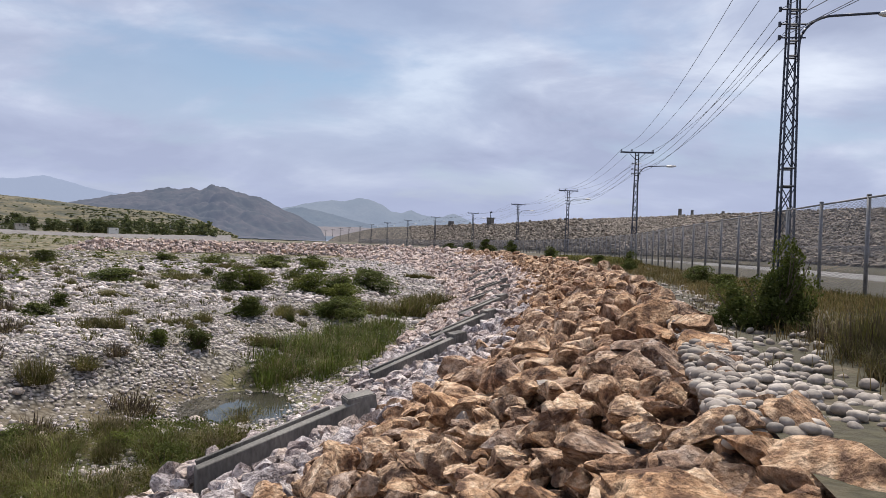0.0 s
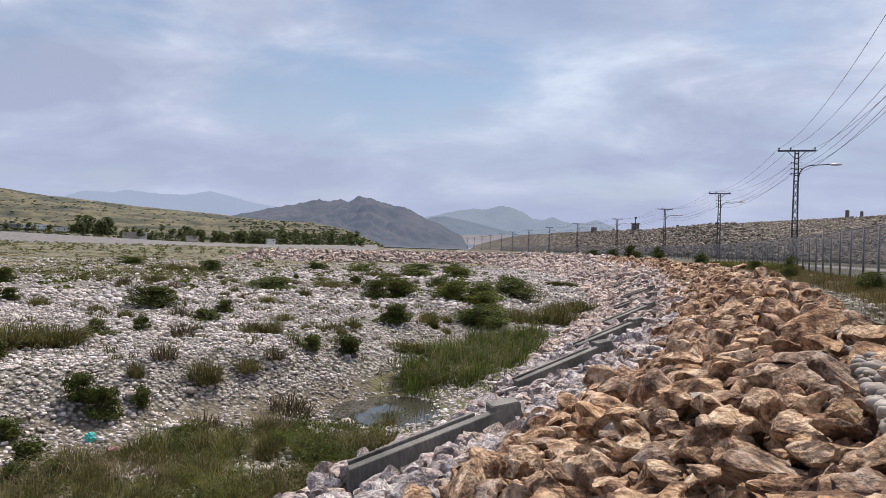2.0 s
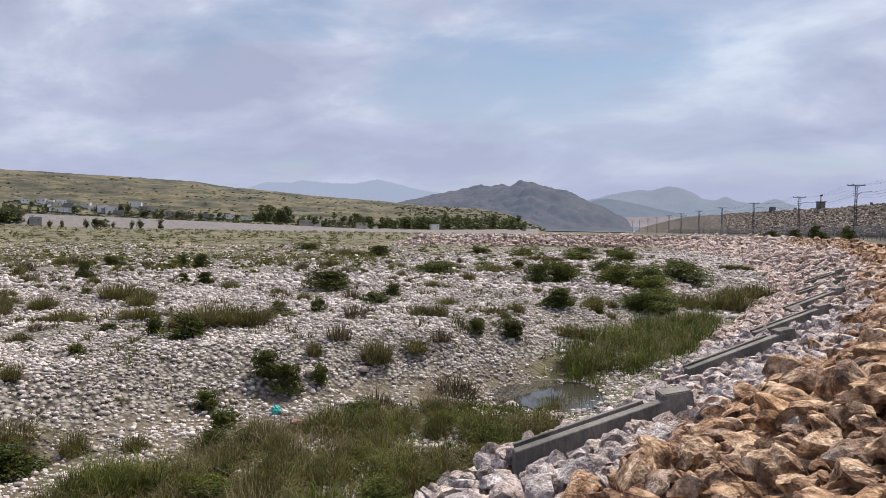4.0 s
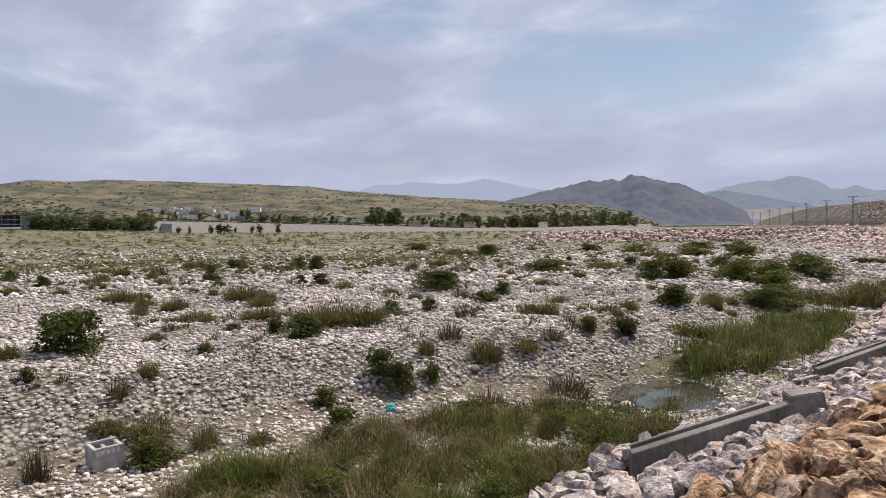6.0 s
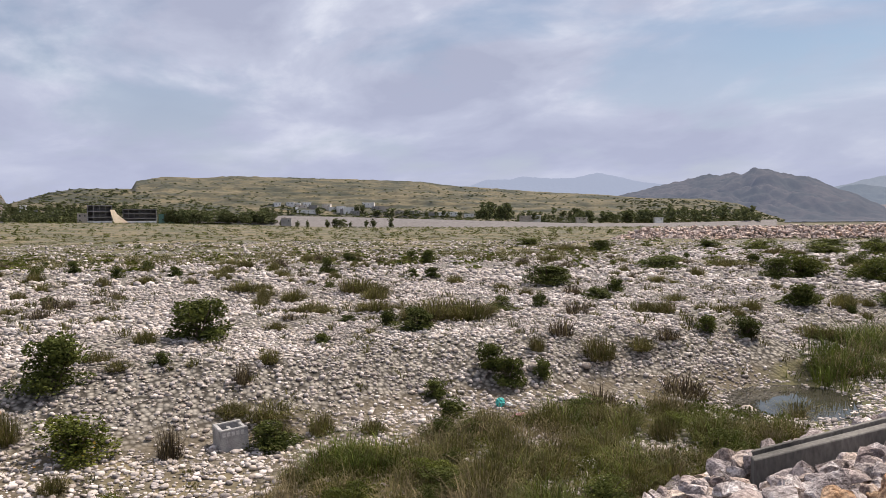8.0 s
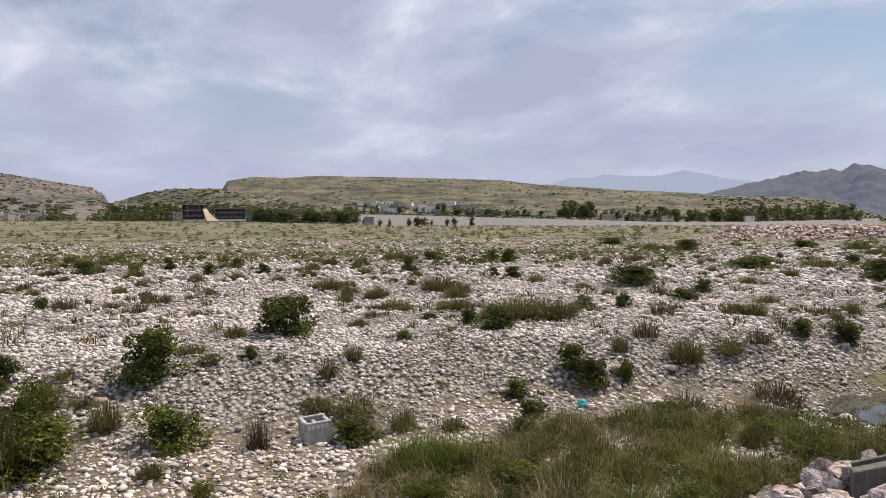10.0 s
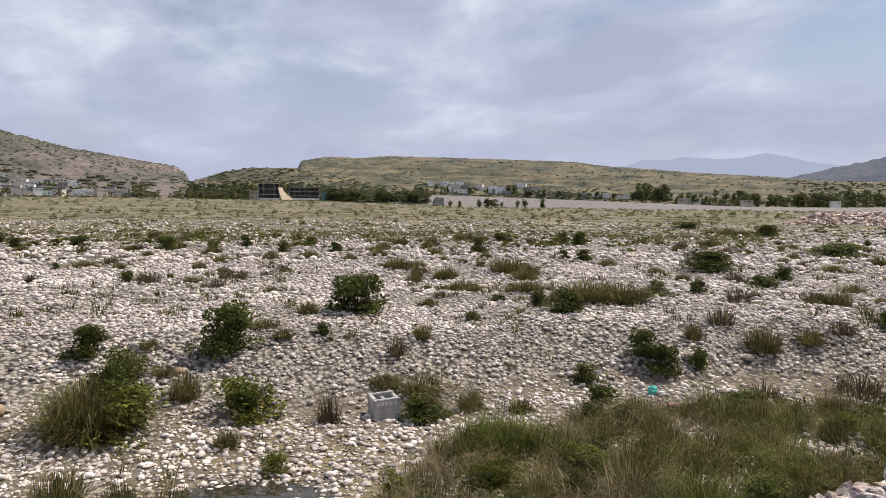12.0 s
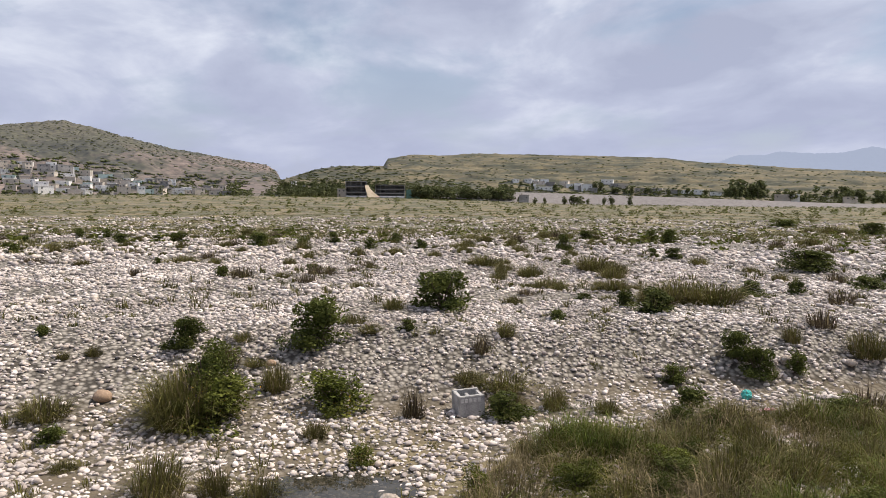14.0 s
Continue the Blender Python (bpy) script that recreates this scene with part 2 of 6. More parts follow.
def bed_material():
    """The river bed: cobbles as cells between sparse grass and bare silt, seen where no stones are laid out singly."""
    m = mat("river_bed", (0.30, 0.27, 0.225), (0.55, 0.53, 0.49), 0.12, 0.95, 0.0, 40)
    n, l = m.node_tree.nodes, m.node_tree.links
    b = n["Principled BSDF"]
    tc = n["Texture Coordinate"]
    cells = n.new("ShaderNodeTexVoronoi")
    cells.inputs["Scale"].default_value = 7.0
    l.new(tc.outputs["Object"], cells.inputs["Vector"])
    edge = n.new("ShaderNodeValToRGB")
    edge.color_ramp.elements[0].position, edge.color_ramp.elements[0].color = 0.25, (0.33, 0.30, 0.262, 1)
    edge.color_ramp.elements[1].position, edge.color_ramp.elements[1].color = 0.68, (0.05, 0.042, 0.033, 1)
    l.new(cells.outputs["Distance"], edge.inputs["Fac"])
    bw = n.new("ShaderNodeSeparateColor")
    l.new(cells.outputs["Color"], bw.inputs["Color"])
    stone = n.new("ShaderNodeHueSaturation")
    vr = n.new("ShaderNodeMapRange")
    vr.inputs["To Min"].default_value, vr.inputs["To Max"].default_value = 0.62, 1.1
    l.new(bw.outputs["Red"], vr.inputs["Value"]), l.new(vr.outputs["Result"], stone.inputs["Value"]), l.new(edge.outputs["Color"], stone.inputs["Color"])
    # grass cover grows with the vertex layer "green", broken up by two noises
    green = n.new("ShaderNodeAttribute")
    green.attribute_name = "green"
    patch = n.new("ShaderNodeTexNoise")
    patch.inputs["Scale"].default_value, patch.inputs["Detail"].default_value = 0.22, 8.0
    l.new(tc.outputs["Object"], patch.inputs["Vector"])
    add = n.new("ShaderNodeMath")
    add.operation = "ADD"
    l.new(green.outputs["Fac"], add.inputs[0]), l.new(patch.outputs["Fac"], add.inputs[1])
    cut = n.new("ShaderNodeMapRange")
    cut.inputs["From Min"].default_value, cut.inputs["From Max"].default_value = 0.92, 1.06
    l.new(add.outputs["Value"], cut.inputs["Value"])
    tones = n.new("ShaderNodeTexNoise")
    tones.inputs["Scale"].default_value, tones.inputs["Detail"].default_value = 0.05, 7.0
    l.new(tc.outputs["Object"], tones.inputs["Vector"])
    gr = n.new("ShaderNodeValToRGB")
    gr.color_ramp.elements[0].position, gr.color_ramp.elements[0].color = 0.42, (0.070, 0.070, 0.028, 1)
    gr.color_ramp.elements[1].position, gr.color_ramp.elements[1].color = 0.60, (0.180, 0.146, 0.078, 1)
    gr.color_ramp.elements.new(0.5).color = (0.105, 0.094, 0.044, 1)
    l.new(tones.outputs["Fac"], gr.inputs["Fac"])
    gn = n.new("ShaderNodeTexNoise")
    gn.inputs["Scale"].default_value, gn.inputs["Detail"].default_value = 1.3, 9.0
    l.new(tc.outputs["Object"], gn.inputs["Vector"])
    gv = n.new("ShaderNodeMapRange")
    gv.inputs["From Min"].default_value, gv.inputs["From Max"].default_value = 0.3, 0.7
    gv.inputs["To Min"].default_value, gv.inputs["To Max"].default_value = 0.28, 1.6
    l.new(gn.outputs["Fac"], gv.inputs["Value"])
    gh = n.new("ShaderNodeHueSaturation")
    l.new(gr.outputs["Color"], gh.inputs["Color"]), l.new(gv.outputs["Result"], gh.inputs["Value"])
    # brown silt settles where the bed is damp
    damp, silt = n.new("ShaderNodeAttribute"), n.new("ShaderNodeMixRGB")
    damp.attribute_name = "damp"
    silt.inputs["Color2"].default_value = (0.105, 0.083, 0.054, 1)
    settle = n.new("ShaderNodeMath")
    settle.operation = "MULTIPLY"
    l.new(damp.outputs["Fac"], settle.inputs[0]), l.new(gv.outputs["Result"], settle.inputs[1])
    settle.use_clamp = True
    l.new(settle.outputs["Value"], silt.inputs["Fac"]), l.new(stone.outputs["Color"], silt.inputs["Color1"])
    mix = n.new("ShaderNodeMixRGB")
    l.new(cut.outputs["Result"], mix.inputs["Fac"]), l.new(silt.outputs["Color"], mix.inputs["Color1"]), l.new(gh.outputs["Color"], mix.inputs["Color2"])
    l.new(mix.outputs["Color"], b.inputs["Base Color"])
    bp = n.new("ShaderNodeBump")
    bp.invert = True
    bp.inputs["Strength"].default_value, bp.inputs["Distance"].default_value = 0.6, 0.08
    l.new(cells.outputs["Distance"], bp.inputs["Height"]), l.new(bp.outputs["Normal"], b.inputs["Normal"])
    return m


M_BED = bed_material()

# ---------------- mesh helpers ----------------
rng = np.random.default_rng(7)


def raw(name, verts, faces, material, smooth=False):
    """A mesh object from numpy arrays: verts (n, 3), faces (m, 3 or 4)."""
    me = bpy.data.meshes.new(name)
    verts, faces = np.asarray(verts, np.float32), np.asarray(faces, np.int32)
    k = faces.shape[1]
    me.vertices.add(len(verts)), me.loops.add(faces.size), me.polygons.add(len(faces))
    me.vertices.foreach_set("co", verts.ravel())
    me.loops.foreach_set("vertex_index", faces.ravel())
    me.polygons.foreach_set("loop_start", np.arange(0, faces.size, k, dtype=np.int32))
    me.polygons.foreach_set("use_smooth", np.full(len(faces), smooth))
    me.update(calc_edges=True)
    me.materials.append(material)
    return me


def mesh_part(name, me, parent=None, label=""):
    ob = new(name, me)
    if parent is not None:
        ob.parent = parent
    if label:
        ob["label"] = label
    return ob


def part(name, bm, material, parent=None, label="", smooth=False):
    """Links a bmesh as one mesh object, under a thing or a part if one is given."""
    me = bpy.data.meshes.new(name)
    for fc in bm.faces:
        fc.smooth = smooth
    bm.to_mesh(me)
    bm.free()
    me.materials.append(material)
    return mesh_part(name, me, parent, label)


def box(bm, size, m=Matrix(), bevel=0.0):
    vs = bmesh.ops.create_cube(bm, size=1.0, matrix=m @ Matrix.Diagonal((*size, 1)))["verts"]
    if bevel:
        bmesh.ops.bevel(bm, geom=list({e for v in vs for e in v.link_edges}), offset=bevel, segments=2, affect="EDGES")
    return bm


def rod(bm, a, b, r0, r1=None, sides=6):
    a, b = Vector(a), Vector(b)
    d = b - a
    m = Matrix.Translation((a + b) / 2) @ d.to_track_quat("Z", "Y").to_matrix().to_4x4()
    bmesh.ops.create_cone(bm, cap_ends=True, segments=sides, radius1=r0, radius2=r0 if r1 is None else r1, depth=d.length, matrix=m)
    return bm


def spline(points, steps):
    """A smooth curve through control points (n, k): steps samples to each stretch."""
    p = np.asarray(points, float)
    p = np.vstack([2 * p[0] - p[1], p, 2 * p[-1] - p[-2]])
    out = []
    for i in range(1, len(p) - 2):
        a, b, c, d = p[i - 1:i + 3]
        for s in np.arange(steps) / steps:
            out.append(0.5 * (2 * b + (c - a) * s + (2 * a - 5 * b + 4 * c - d) * s * s + (3 * b - a - 3 * c + d) * s ** 3))
    return np.array(out + [p[-2]])


def wobble(x, y, scale, seed=0.0):
    """A cheap smooth noise for numpy arrays, about -1 to 1."""
    x, y = np.asarray(x) / scale + seed * 17.3, np.asarray(y) / scale - seed * 9.1
    return (np.sin(x * 1.7 + 1.3 * np.sin(y * 1.1 + seed)) + np.sin(y * 2.3 - 0.9 * np.sin(x * 1.9 + seed * 2)) + np.sin((x + y) * 3.1 + seed) * 0.5
            + np.sin((x - y) * 4.7 + 2 * np.sin(x * 2.2)) * 0.35) / 2.4


def loft(name, left, right, cuts, material, rough_z=0.0, smooth=True):
    """A sheet between two curves of equal length (n, 3)."""
    s = np.linspace(0, 1, cuts)[None, :, None]
    v = left[:, None, :] * (1 - s) + right[:, None, :] * s
    if rough_z:
        v[:, 1:-1, 2] += rough_z * wobble(v[:, 1:-1, 0], v[:, 1:-1, 1], 1.4)
    n = len(left)
    i = (np.arange(n - 1)[:, None] * cuts + np.arange(cuts - 1)[None, :]).ravel()
    return new(name, raw(name, v.reshape(-1, 3), np.stack([i, i + 1, i + cuts + 1, i + cuts], 1), material, smooth))


# ---------------- the bank: toe, crest, fence and dam lines, side by side ----------------
LINES = [   # toe x, y, crest x, y, crest z, fence x, y
    (-12.0, -40, -4.5, -40, 3.45, 6.0, -40),
    (-6.3, 0, 0.7, -2, 3.45, 9.0, 0),
    (-5.4, 13.4, 3.3, 9.5, 3.45, 10.0, 14),
    (-4.0, 18.4, 4.6, 15, 3.45, 10.4, 18.4),
    (-2.8, 26.5, 6.0, 22.5, 3.45, 11.4, 26),
    (-1.5, 41, 8.0, 38, 3.45, 13.4, 41),
    (0.4, 70, 10.0, 66, 3.45, 17.0, 70),
    (-1.7, 104, 8.7, 108, 3.45, 18.7, 112),
    (-12, 160, 2, 165, 3.45, 15.0, 161),
    (-31, 205, -24, 217, 3.4, 6.0, 215),
    (-55, 196, -50, 210, 3.05, -4.0, 253),
    (-80, 170, -77, 186, 2.5, -15.7, 300),
    (-90, 176, -88, 190, 2.4, -27.5, 346),
    (-86, 215, -82, 205, 2.4, -51, 443),
    (-70, 330, -66, 330, 2.4, -133, 800),
]
STEP = 14
L = spline(LINES, STEP)
TOE = np.stack([L[:, 0], L[:, 1], np.full(len(L), -0.45)], 1)
CREST = L[:, 2:5]
FENCE = np.stack([L[:, 5], L[:, 6], np.full(len(L), 3.47)], 1)


def beside(curve, metres, z):
    """The curve moved to its right, seen along its way."""
    d = np.gradient(curve[:, :2], axis=0)
    d /= np.linalg.norm(d, axis=1)[:, None]
    return np.stack([curve[:, 0] + d[:, 1] * metres, curve[:, 1] - d[:, 0] * metres, np.full(len(curve), z)], 1)


DAM_LINES = [(82, -40, 12), (76, 0, 12), (72, 50, 12), (66, 90, 12), (58, 115, 12), (50, 140, 12), (42, 165, 12), (31, 195, 12), (21, 243, 12), (8, 292, 12.5),
             (-5, 343, 13), (-17, 395, 13.5), (-29, 443, 14.1), (-58, 570, 14.2), (-125, 850, 9.0)]
DAM_TOP = spline(DAM_LINES, STEP)
WIDE = np.interp(L[:, 6], [90, 300], [1.0, 0.36])        # the road draws close to the fence further on
ROAD_IN, ROAD_OUT = beside(FENCE, 9.0 * WIDE, 3.42), beside(FENCE, 16.0 * WIDE, 3.42)
DAM_FOOT = DAM_TOP * 0.25 + ROAD_OUT * 0.75
DAM_FOOT[:, 2] = 3.9

M_DAM = mat("dam_riprap", (0.10, 0.085, 0.073), (0.23, 0.20, 0.172), 0.15, 0.95, 0.0, 30, third=(0.155, 0.135, 0.115))
n, l = M_DAM.node_tree.nodes, M_DAM.node_tree.links      # dumped stones as cells with dark joints
cells, ramp, mul, bp = n.new("ShaderNodeTexVoronoi"), n.new("ShaderNodeValToRGB"), n.new("ShaderNodeMixRGB"), n.new("ShaderNodeBump")
cells.inputs["Scale"].default_value = 1.7
l.new(n["Texture Coordinate"].outputs["Object"], cells.inputs["Vector"])
ramp.color_ramp.elements[0].position, ramp.color_ramp.elements[0].color = 0.22, (1.75, 1.68, 1.6, 1)
ramp.color_ramp.elements[1].position, ramp.color_ramp.elements[1].color = 0.55, (0.10, 0.095, 0.09, 1)
mul.blend_type = "MULTIPLY"
mul.inputs["Fac"].default_value = 1.0
l.new(cells.outputs["Distance"], ramp.inputs["Fac"])
l.new(n["Hue/Saturation/Value"].outputs["Color"], mul.inputs["Color1"]), l.new(ramp.outputs["Color"], mul.inputs["Color2"])
l.new(mul.outputs["Color"], n["Principled BSDF"].inputs["Base Color"])
bp.invert = True
bp.inputs["Strength"].default_value, bp.inputs["Distance"].default_value = 1.0, 0.3
l.new(cells.outputs["Distance"], bp.inputs["Height"]), l.new(bp.outputs["Normal"], n["Principled BSDF"].inputs["Normal"])
M_VERGE = mat("verge_earth", (0.045, 0.036, 0.022), (0.100, 0.076, 0.047), 0.6, 0.95, 0.4, 16, third=(0.050, 0.045, 0.023))
KNEE = TOE * 0.55 + CREST * 0.45           # the lower slope lies flatter than the upper
KNEE[:, 2] = -0.45 + 0.45 * (CREST[:, 2] + 0.45)
DEEP = np.array([0, 0, -0.2])            # the bed under the rocks
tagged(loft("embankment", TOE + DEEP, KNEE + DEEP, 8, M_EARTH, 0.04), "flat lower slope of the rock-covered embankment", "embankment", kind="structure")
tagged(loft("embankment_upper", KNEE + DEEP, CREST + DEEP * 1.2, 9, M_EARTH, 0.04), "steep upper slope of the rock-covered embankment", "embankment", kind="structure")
tagged(loft("verge", CREST, FENCE, 10, M_VERGE, 0.05), "dry grassy verge between riprap and chain-link fence", "verge", kind="structure")
tagged(loft("pavement", FENCE, ROAD_IN, 6, M_VERGE), "dusty earth strip behind the fence", "ground", kind="structure")
tagged(loft("road", ROAD_IN, ROAD_OUT, 4, M_ASPHALT), "pale dusty service road below the dam", "road", kind="structure")
tagged(loft("shoulder", ROAD_OUT, DAM_FOOT, 5, M_VERGE), "dry earth shoulder at the foot of the dam", "ground", kind="structure")
tagged(loft("dam", DAM_FOOT, DAM_TOP, 24, M_DAM, 0.12), "long dam face of pale dumped stone", "dam", kind="structure")
DAM_BACK = beside(DAM_TOP, 50.0, 0.0)
DAM_BACK[:, 2] = DAM_TOP[:, 2] - 1.0
tagged(loft("dam_crest", DAM_TOP, DAM_BACK, 3, M_DAM), "stony top of the dam", "dam", kind="structure")


def toe_distance(x, y):
    """Metres from the toe line for arrays of places."""
    best = np.full(np.shape(x), 1e9)
    near = TOE[:, :2]
    for a, b in zip(near[:-1], near[1:]):
        d = b - a
        s = np.clip(((x - a[0]) * d[0] + (y - a[1]) * d[1]) / (d @ d + 1e-9), 0, 1)
        best = np.minimum(best, np.hypot(x - a[0] - s * d[0], y - a[1] - s * d[1]))
    return best


def smooth_step(a, b, x):
    s = np.clip((x - a) / (b - a), 0, 1)
    return s * s * (3 - 2 * s)


POOL_1, POOL_2 = (-6.3, 22.6), (-11.6, 4.6)


def bed_z(x, y):
    """Height of the river bed: a gravel bar behind a low scarp, a wet channel along the toe."""
    x, y = np.asarray(x, float), np.asarray(y, float)
    d = toe_distance(x, y)
    a = np.interp(y, [-10, 4, 8, 11.5, 16.7, 19.5, 23, 27, 60], [9.0, 9.6, 8.8, 7.6, 7.0, 6.0, 4.4, 2.8, 2.5])
    wide = np.interp(y, [4, 10, 13, 24, 30], [7.5, 5.0, 3.6, 4.0, 6.0])
    near = np.interp(np.hypot(x, y), [60, 120], [1.0, 0.0])
    z = (-0.5 + 1.3 * smooth_step(a, a + wide, d + 0.5 * wobble(x, y, 3.5, 41))) * near
    z += (0.10 * wobble(x, y, 6.0, 1) + 0.05 * wobble(x, y, 2.2, 2)) * np.interp(np.hypot(x, y), [10, 200], [1.0, 2.5])
    # the plain climbs towards the town
    az = np.degrees(np.arctan2(-x, y))
    rise = np.interp(az, [35, 50, 56, 62, 75, 90, 120, 180], [0, 0.6, 3.0, 5.0, 6.2, 5.8, 5.0, 0])
    z += rise * smooth_step(200, 650, np.hypot(x, y))
    for px, py in (POOL_1, POOL_2):
        z -= 0.45 * np.exp(-(((x - px) / 2.0) ** 2 + ((y - py) / 2.6) ** 2))
    return z


def gravel_reach(x, y):
    """Distance that counts for the change from gravel to grass: the gravel runs on along the bank."""
    az = np.degrees(np.arctan2(-np.asarray(x), np.asarray(y)))
    return np.hypot(x, y) - 95 * np.clip((31 - az) / 18, 0, 1)


def ground_sheet():
    r = np.concatenate([np.linspace(0.5, 60, 150), 60 * 1.045 ** np.arange(1, 100)])
    r = r[r < 4700]
    a = np.radians(np.concatenate([np.arange(-35, 100, 0.75), np.arange(100, 326, 4.0)]))
    rr, aa = np.meshgrid(r, a, indexing="ij")
    x, y = -rr * np.sin(aa), rr * np.cos(aa)
    z = bed_z(x, y)
    # under the bank the sheet dips out of sight
    z = np.where(x > np.interp(y, TOE[:90, 1], TOE[:90, 0]) + 0.6, np.minimum(z, -0.6), z)
    k, n = len(a), len(r)
    i = np.arange(n - 1)[:, None] * k + np.arange(k)[None, :]
    j = np.arange(n - 1)[:, None] * k + (np.arange(k)[None, :] + 1) % k
    faces = np.stack([i, i + k, j + k, j], -1).reshape(-1, 4)
    ob = new("ground", raw("ground", np.stack([x, y, z], -1).reshape(-1, 3), faces[:, ::-1], M_BED, True))
    d = np.hypot(x, y)
    green = np.interp(gravel_reach(x, y), [0, 45, 75, 130, 300], [0.20, 0.22, 0.42, 0.56, 0.57])
    green += 0.36 * (1 - smooth_step(2.0, 7.0, toe_distance(x, y))) * (d < 45)
    green += 0.16 * smooth_step(-0.12, -0.40, z) * (d < 45)
    damp = ob.data.attributes.new("damp", "FLOAT", "POINT")
    damp.data.foreach_set("value", (0.8 * smooth_step(-0.12, -0.42, z) * (d < 45)).ravel().astype(np.float32))
    layer = ob.data.attributes.new("green", "FLOAT", "POINT")
    layer.data.foreach_set("value", green.ravel().astype(np.float32))
    return tagged(ob, "wide dry river bed of pale cobbles and sparse grass", "ground", kind="structure")


ground_sheet()

# ---------------- the distance ----------------
TERRAIN = {}


def terrain_z(az, d, names=("green_plateau", "low_green_hill", "rocky_hill")):
    """Height of the hills at a bearing and distance, or -9 off them."""
    best = -9.0
    for key in names:
        a, r, z = TERRAIN[key]
        if a[0] <= az <= a[-1] and r[0] <= d <= r[-1]:
            best = max(best, float(z[min(int(np.searchsorted(r, d)), len(r) - 1), min(int(np.searchsorted(a, az)), len(a) - 1)]))
    return best


def hills(name, skyline, r_foot, r_top, material, label, rough=0.06, foot_z=0.0, steps=40, bend=1.3, category="hill", seed=3.0, kind="structure", terrace=0.0, rugged=0.008):
    """A range from its skyline: (bearing left of +y, height in degrees) seen from the river bank."""
    p = np.array(sorted(skyline))
    az = np.arange(p[0, 0], p[-1, 0], 0.12)
    el = np.interp(az, p[:, 0], p[:, 1])
    top = EYE + r_top * np.tan(np.radians(el))
    s = np.concatenate([np.linspace(0, 1, steps), [1.08, 1.25]])
    r = r_foot + (r_top - r_foot) * s[:, None] + 0 * az[None, :]
    a = np.radians(az)[None, :] + 0 * r
    x, y = -r * np.sin(a), r * np.cos(a)
    shape = np.clip(s, 0, 1)[:, None] ** bend
    z = foot_z + (top - foot_z)[None, :] * shape
    size = (r_top - r_foot)
    gully = wobble(x, y, size * 0.22, seed) * 0.6 + wobble(x, y, size * 0.09, seed + 1) * 0.4 + wobble(x, y, size * 0.035, seed + 2) * 0.2
    z += gully * rough * (top - foot_z)[None, :] * np.sin(np.clip(s, 0, 1) * math.pi)[:, None] * 2.0
    if terrace:
        z += terrace * np.sin(2 * math.pi * (z + 4 * wobble(x, y, 130, seed + 6)) / (terrace * 7)) * np.sin(np.clip(s, 0, 1) * math.pi)[:, None] ** 0.5
    z -= np.clip(s - 1, 0, 1)[:, None] * (top - foot_z)[None, :] * 1.5
    z += (wobble(x, y, size * 0.02, seed + 4) + 0.6 * wobble(x, y, size * 0.009, seed + 5)) * (top - foot_z)[None, :] * rugged * np.clip(s * 3, 0, 1)[:, None]
    TERRAIN[name] = (az, r[:, 0], z)
    n, k = len(s), len(az)
    i = (np.arange(n - 1)[:, None] * k + np.arange(k - 1)[None, :]).ravel()
    ob = new(name, raw(name, np.stack([x, y, z], -1).reshape(-1, 3), np.stack([i, i + 1, i + k + 1, i + k], 1), material, True))
    return tagged(ob, label, category, kind=kind)


def distant(name, low, high, haze_glow, share, scale, lean=(1, 1, 1)):
    """Ground far off: haze is painted in as a share of flat emission."""
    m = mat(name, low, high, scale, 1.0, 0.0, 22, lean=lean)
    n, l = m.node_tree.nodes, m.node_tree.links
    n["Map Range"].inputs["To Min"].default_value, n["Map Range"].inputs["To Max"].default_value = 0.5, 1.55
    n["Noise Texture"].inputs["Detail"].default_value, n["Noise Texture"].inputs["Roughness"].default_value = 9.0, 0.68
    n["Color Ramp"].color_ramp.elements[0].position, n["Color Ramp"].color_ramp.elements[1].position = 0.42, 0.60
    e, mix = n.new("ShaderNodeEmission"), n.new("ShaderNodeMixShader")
    e.inputs["Color"].default_value = (*haze_glow, 1)
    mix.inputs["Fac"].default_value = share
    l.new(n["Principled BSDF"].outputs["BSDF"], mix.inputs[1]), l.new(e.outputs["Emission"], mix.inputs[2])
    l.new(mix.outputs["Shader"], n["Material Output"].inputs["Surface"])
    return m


# Emission colour that stands in for haze on the nearer hills.
AIR_HAZE = (0.36, 0.43, 0.58)
# Blue haze is painted onto these mountains by the emission mixed in.
M_BLUE = distant("far_mountain_haze_paint", (0.05, 0.07, 0.09), (0.08, 0.10, 0.12), (0.40, 0.47, 0.64), 0.9, 0.004)
M_RANGE = distant("mountain_haze_paint", (0.04, 0.055, 0.06), (0.08, 0.09, 0.09), (0.36, 0.43, 0.57), 0.68, 0.004)
M_FOOT = distant("foothill_haze_paint", (0.035, 0.05, 0.05), (0.07, 0.08, 0.075), (0.29, 0.36, 0.50), 0.55, 0.005)
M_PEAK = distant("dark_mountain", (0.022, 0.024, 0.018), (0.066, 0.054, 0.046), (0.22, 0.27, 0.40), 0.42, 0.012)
# These hills get a thin haze painted in by a small emission share.
M_PLATEAU = distant("grassy_hill", (0.032, 0.034, 0.014), (0.128, 0.104, 0.052), AIR_HAZE, 0.06, 0.02, (1, 1, 7))
M_ROCKY = distant("eroded_hill", (0.048, 0.046, 0.028), (0.180, 0.136, 0.112), AIR_HAZE, 0.09, 0.007, (1, 1, 2.2))
n, l = M_ROCKY.node_tree.nodes, M_ROCKY.node_tree.links      # scrub greens the top of the hill, the cut flank is bare
split, reach, zone, top_green = n.new("ShaderNodeSeparateXYZ"), n.new("ShaderNodeMath"), n.new("ShaderNodeMapRange"), n.new("ShaderNodeMixRGB")
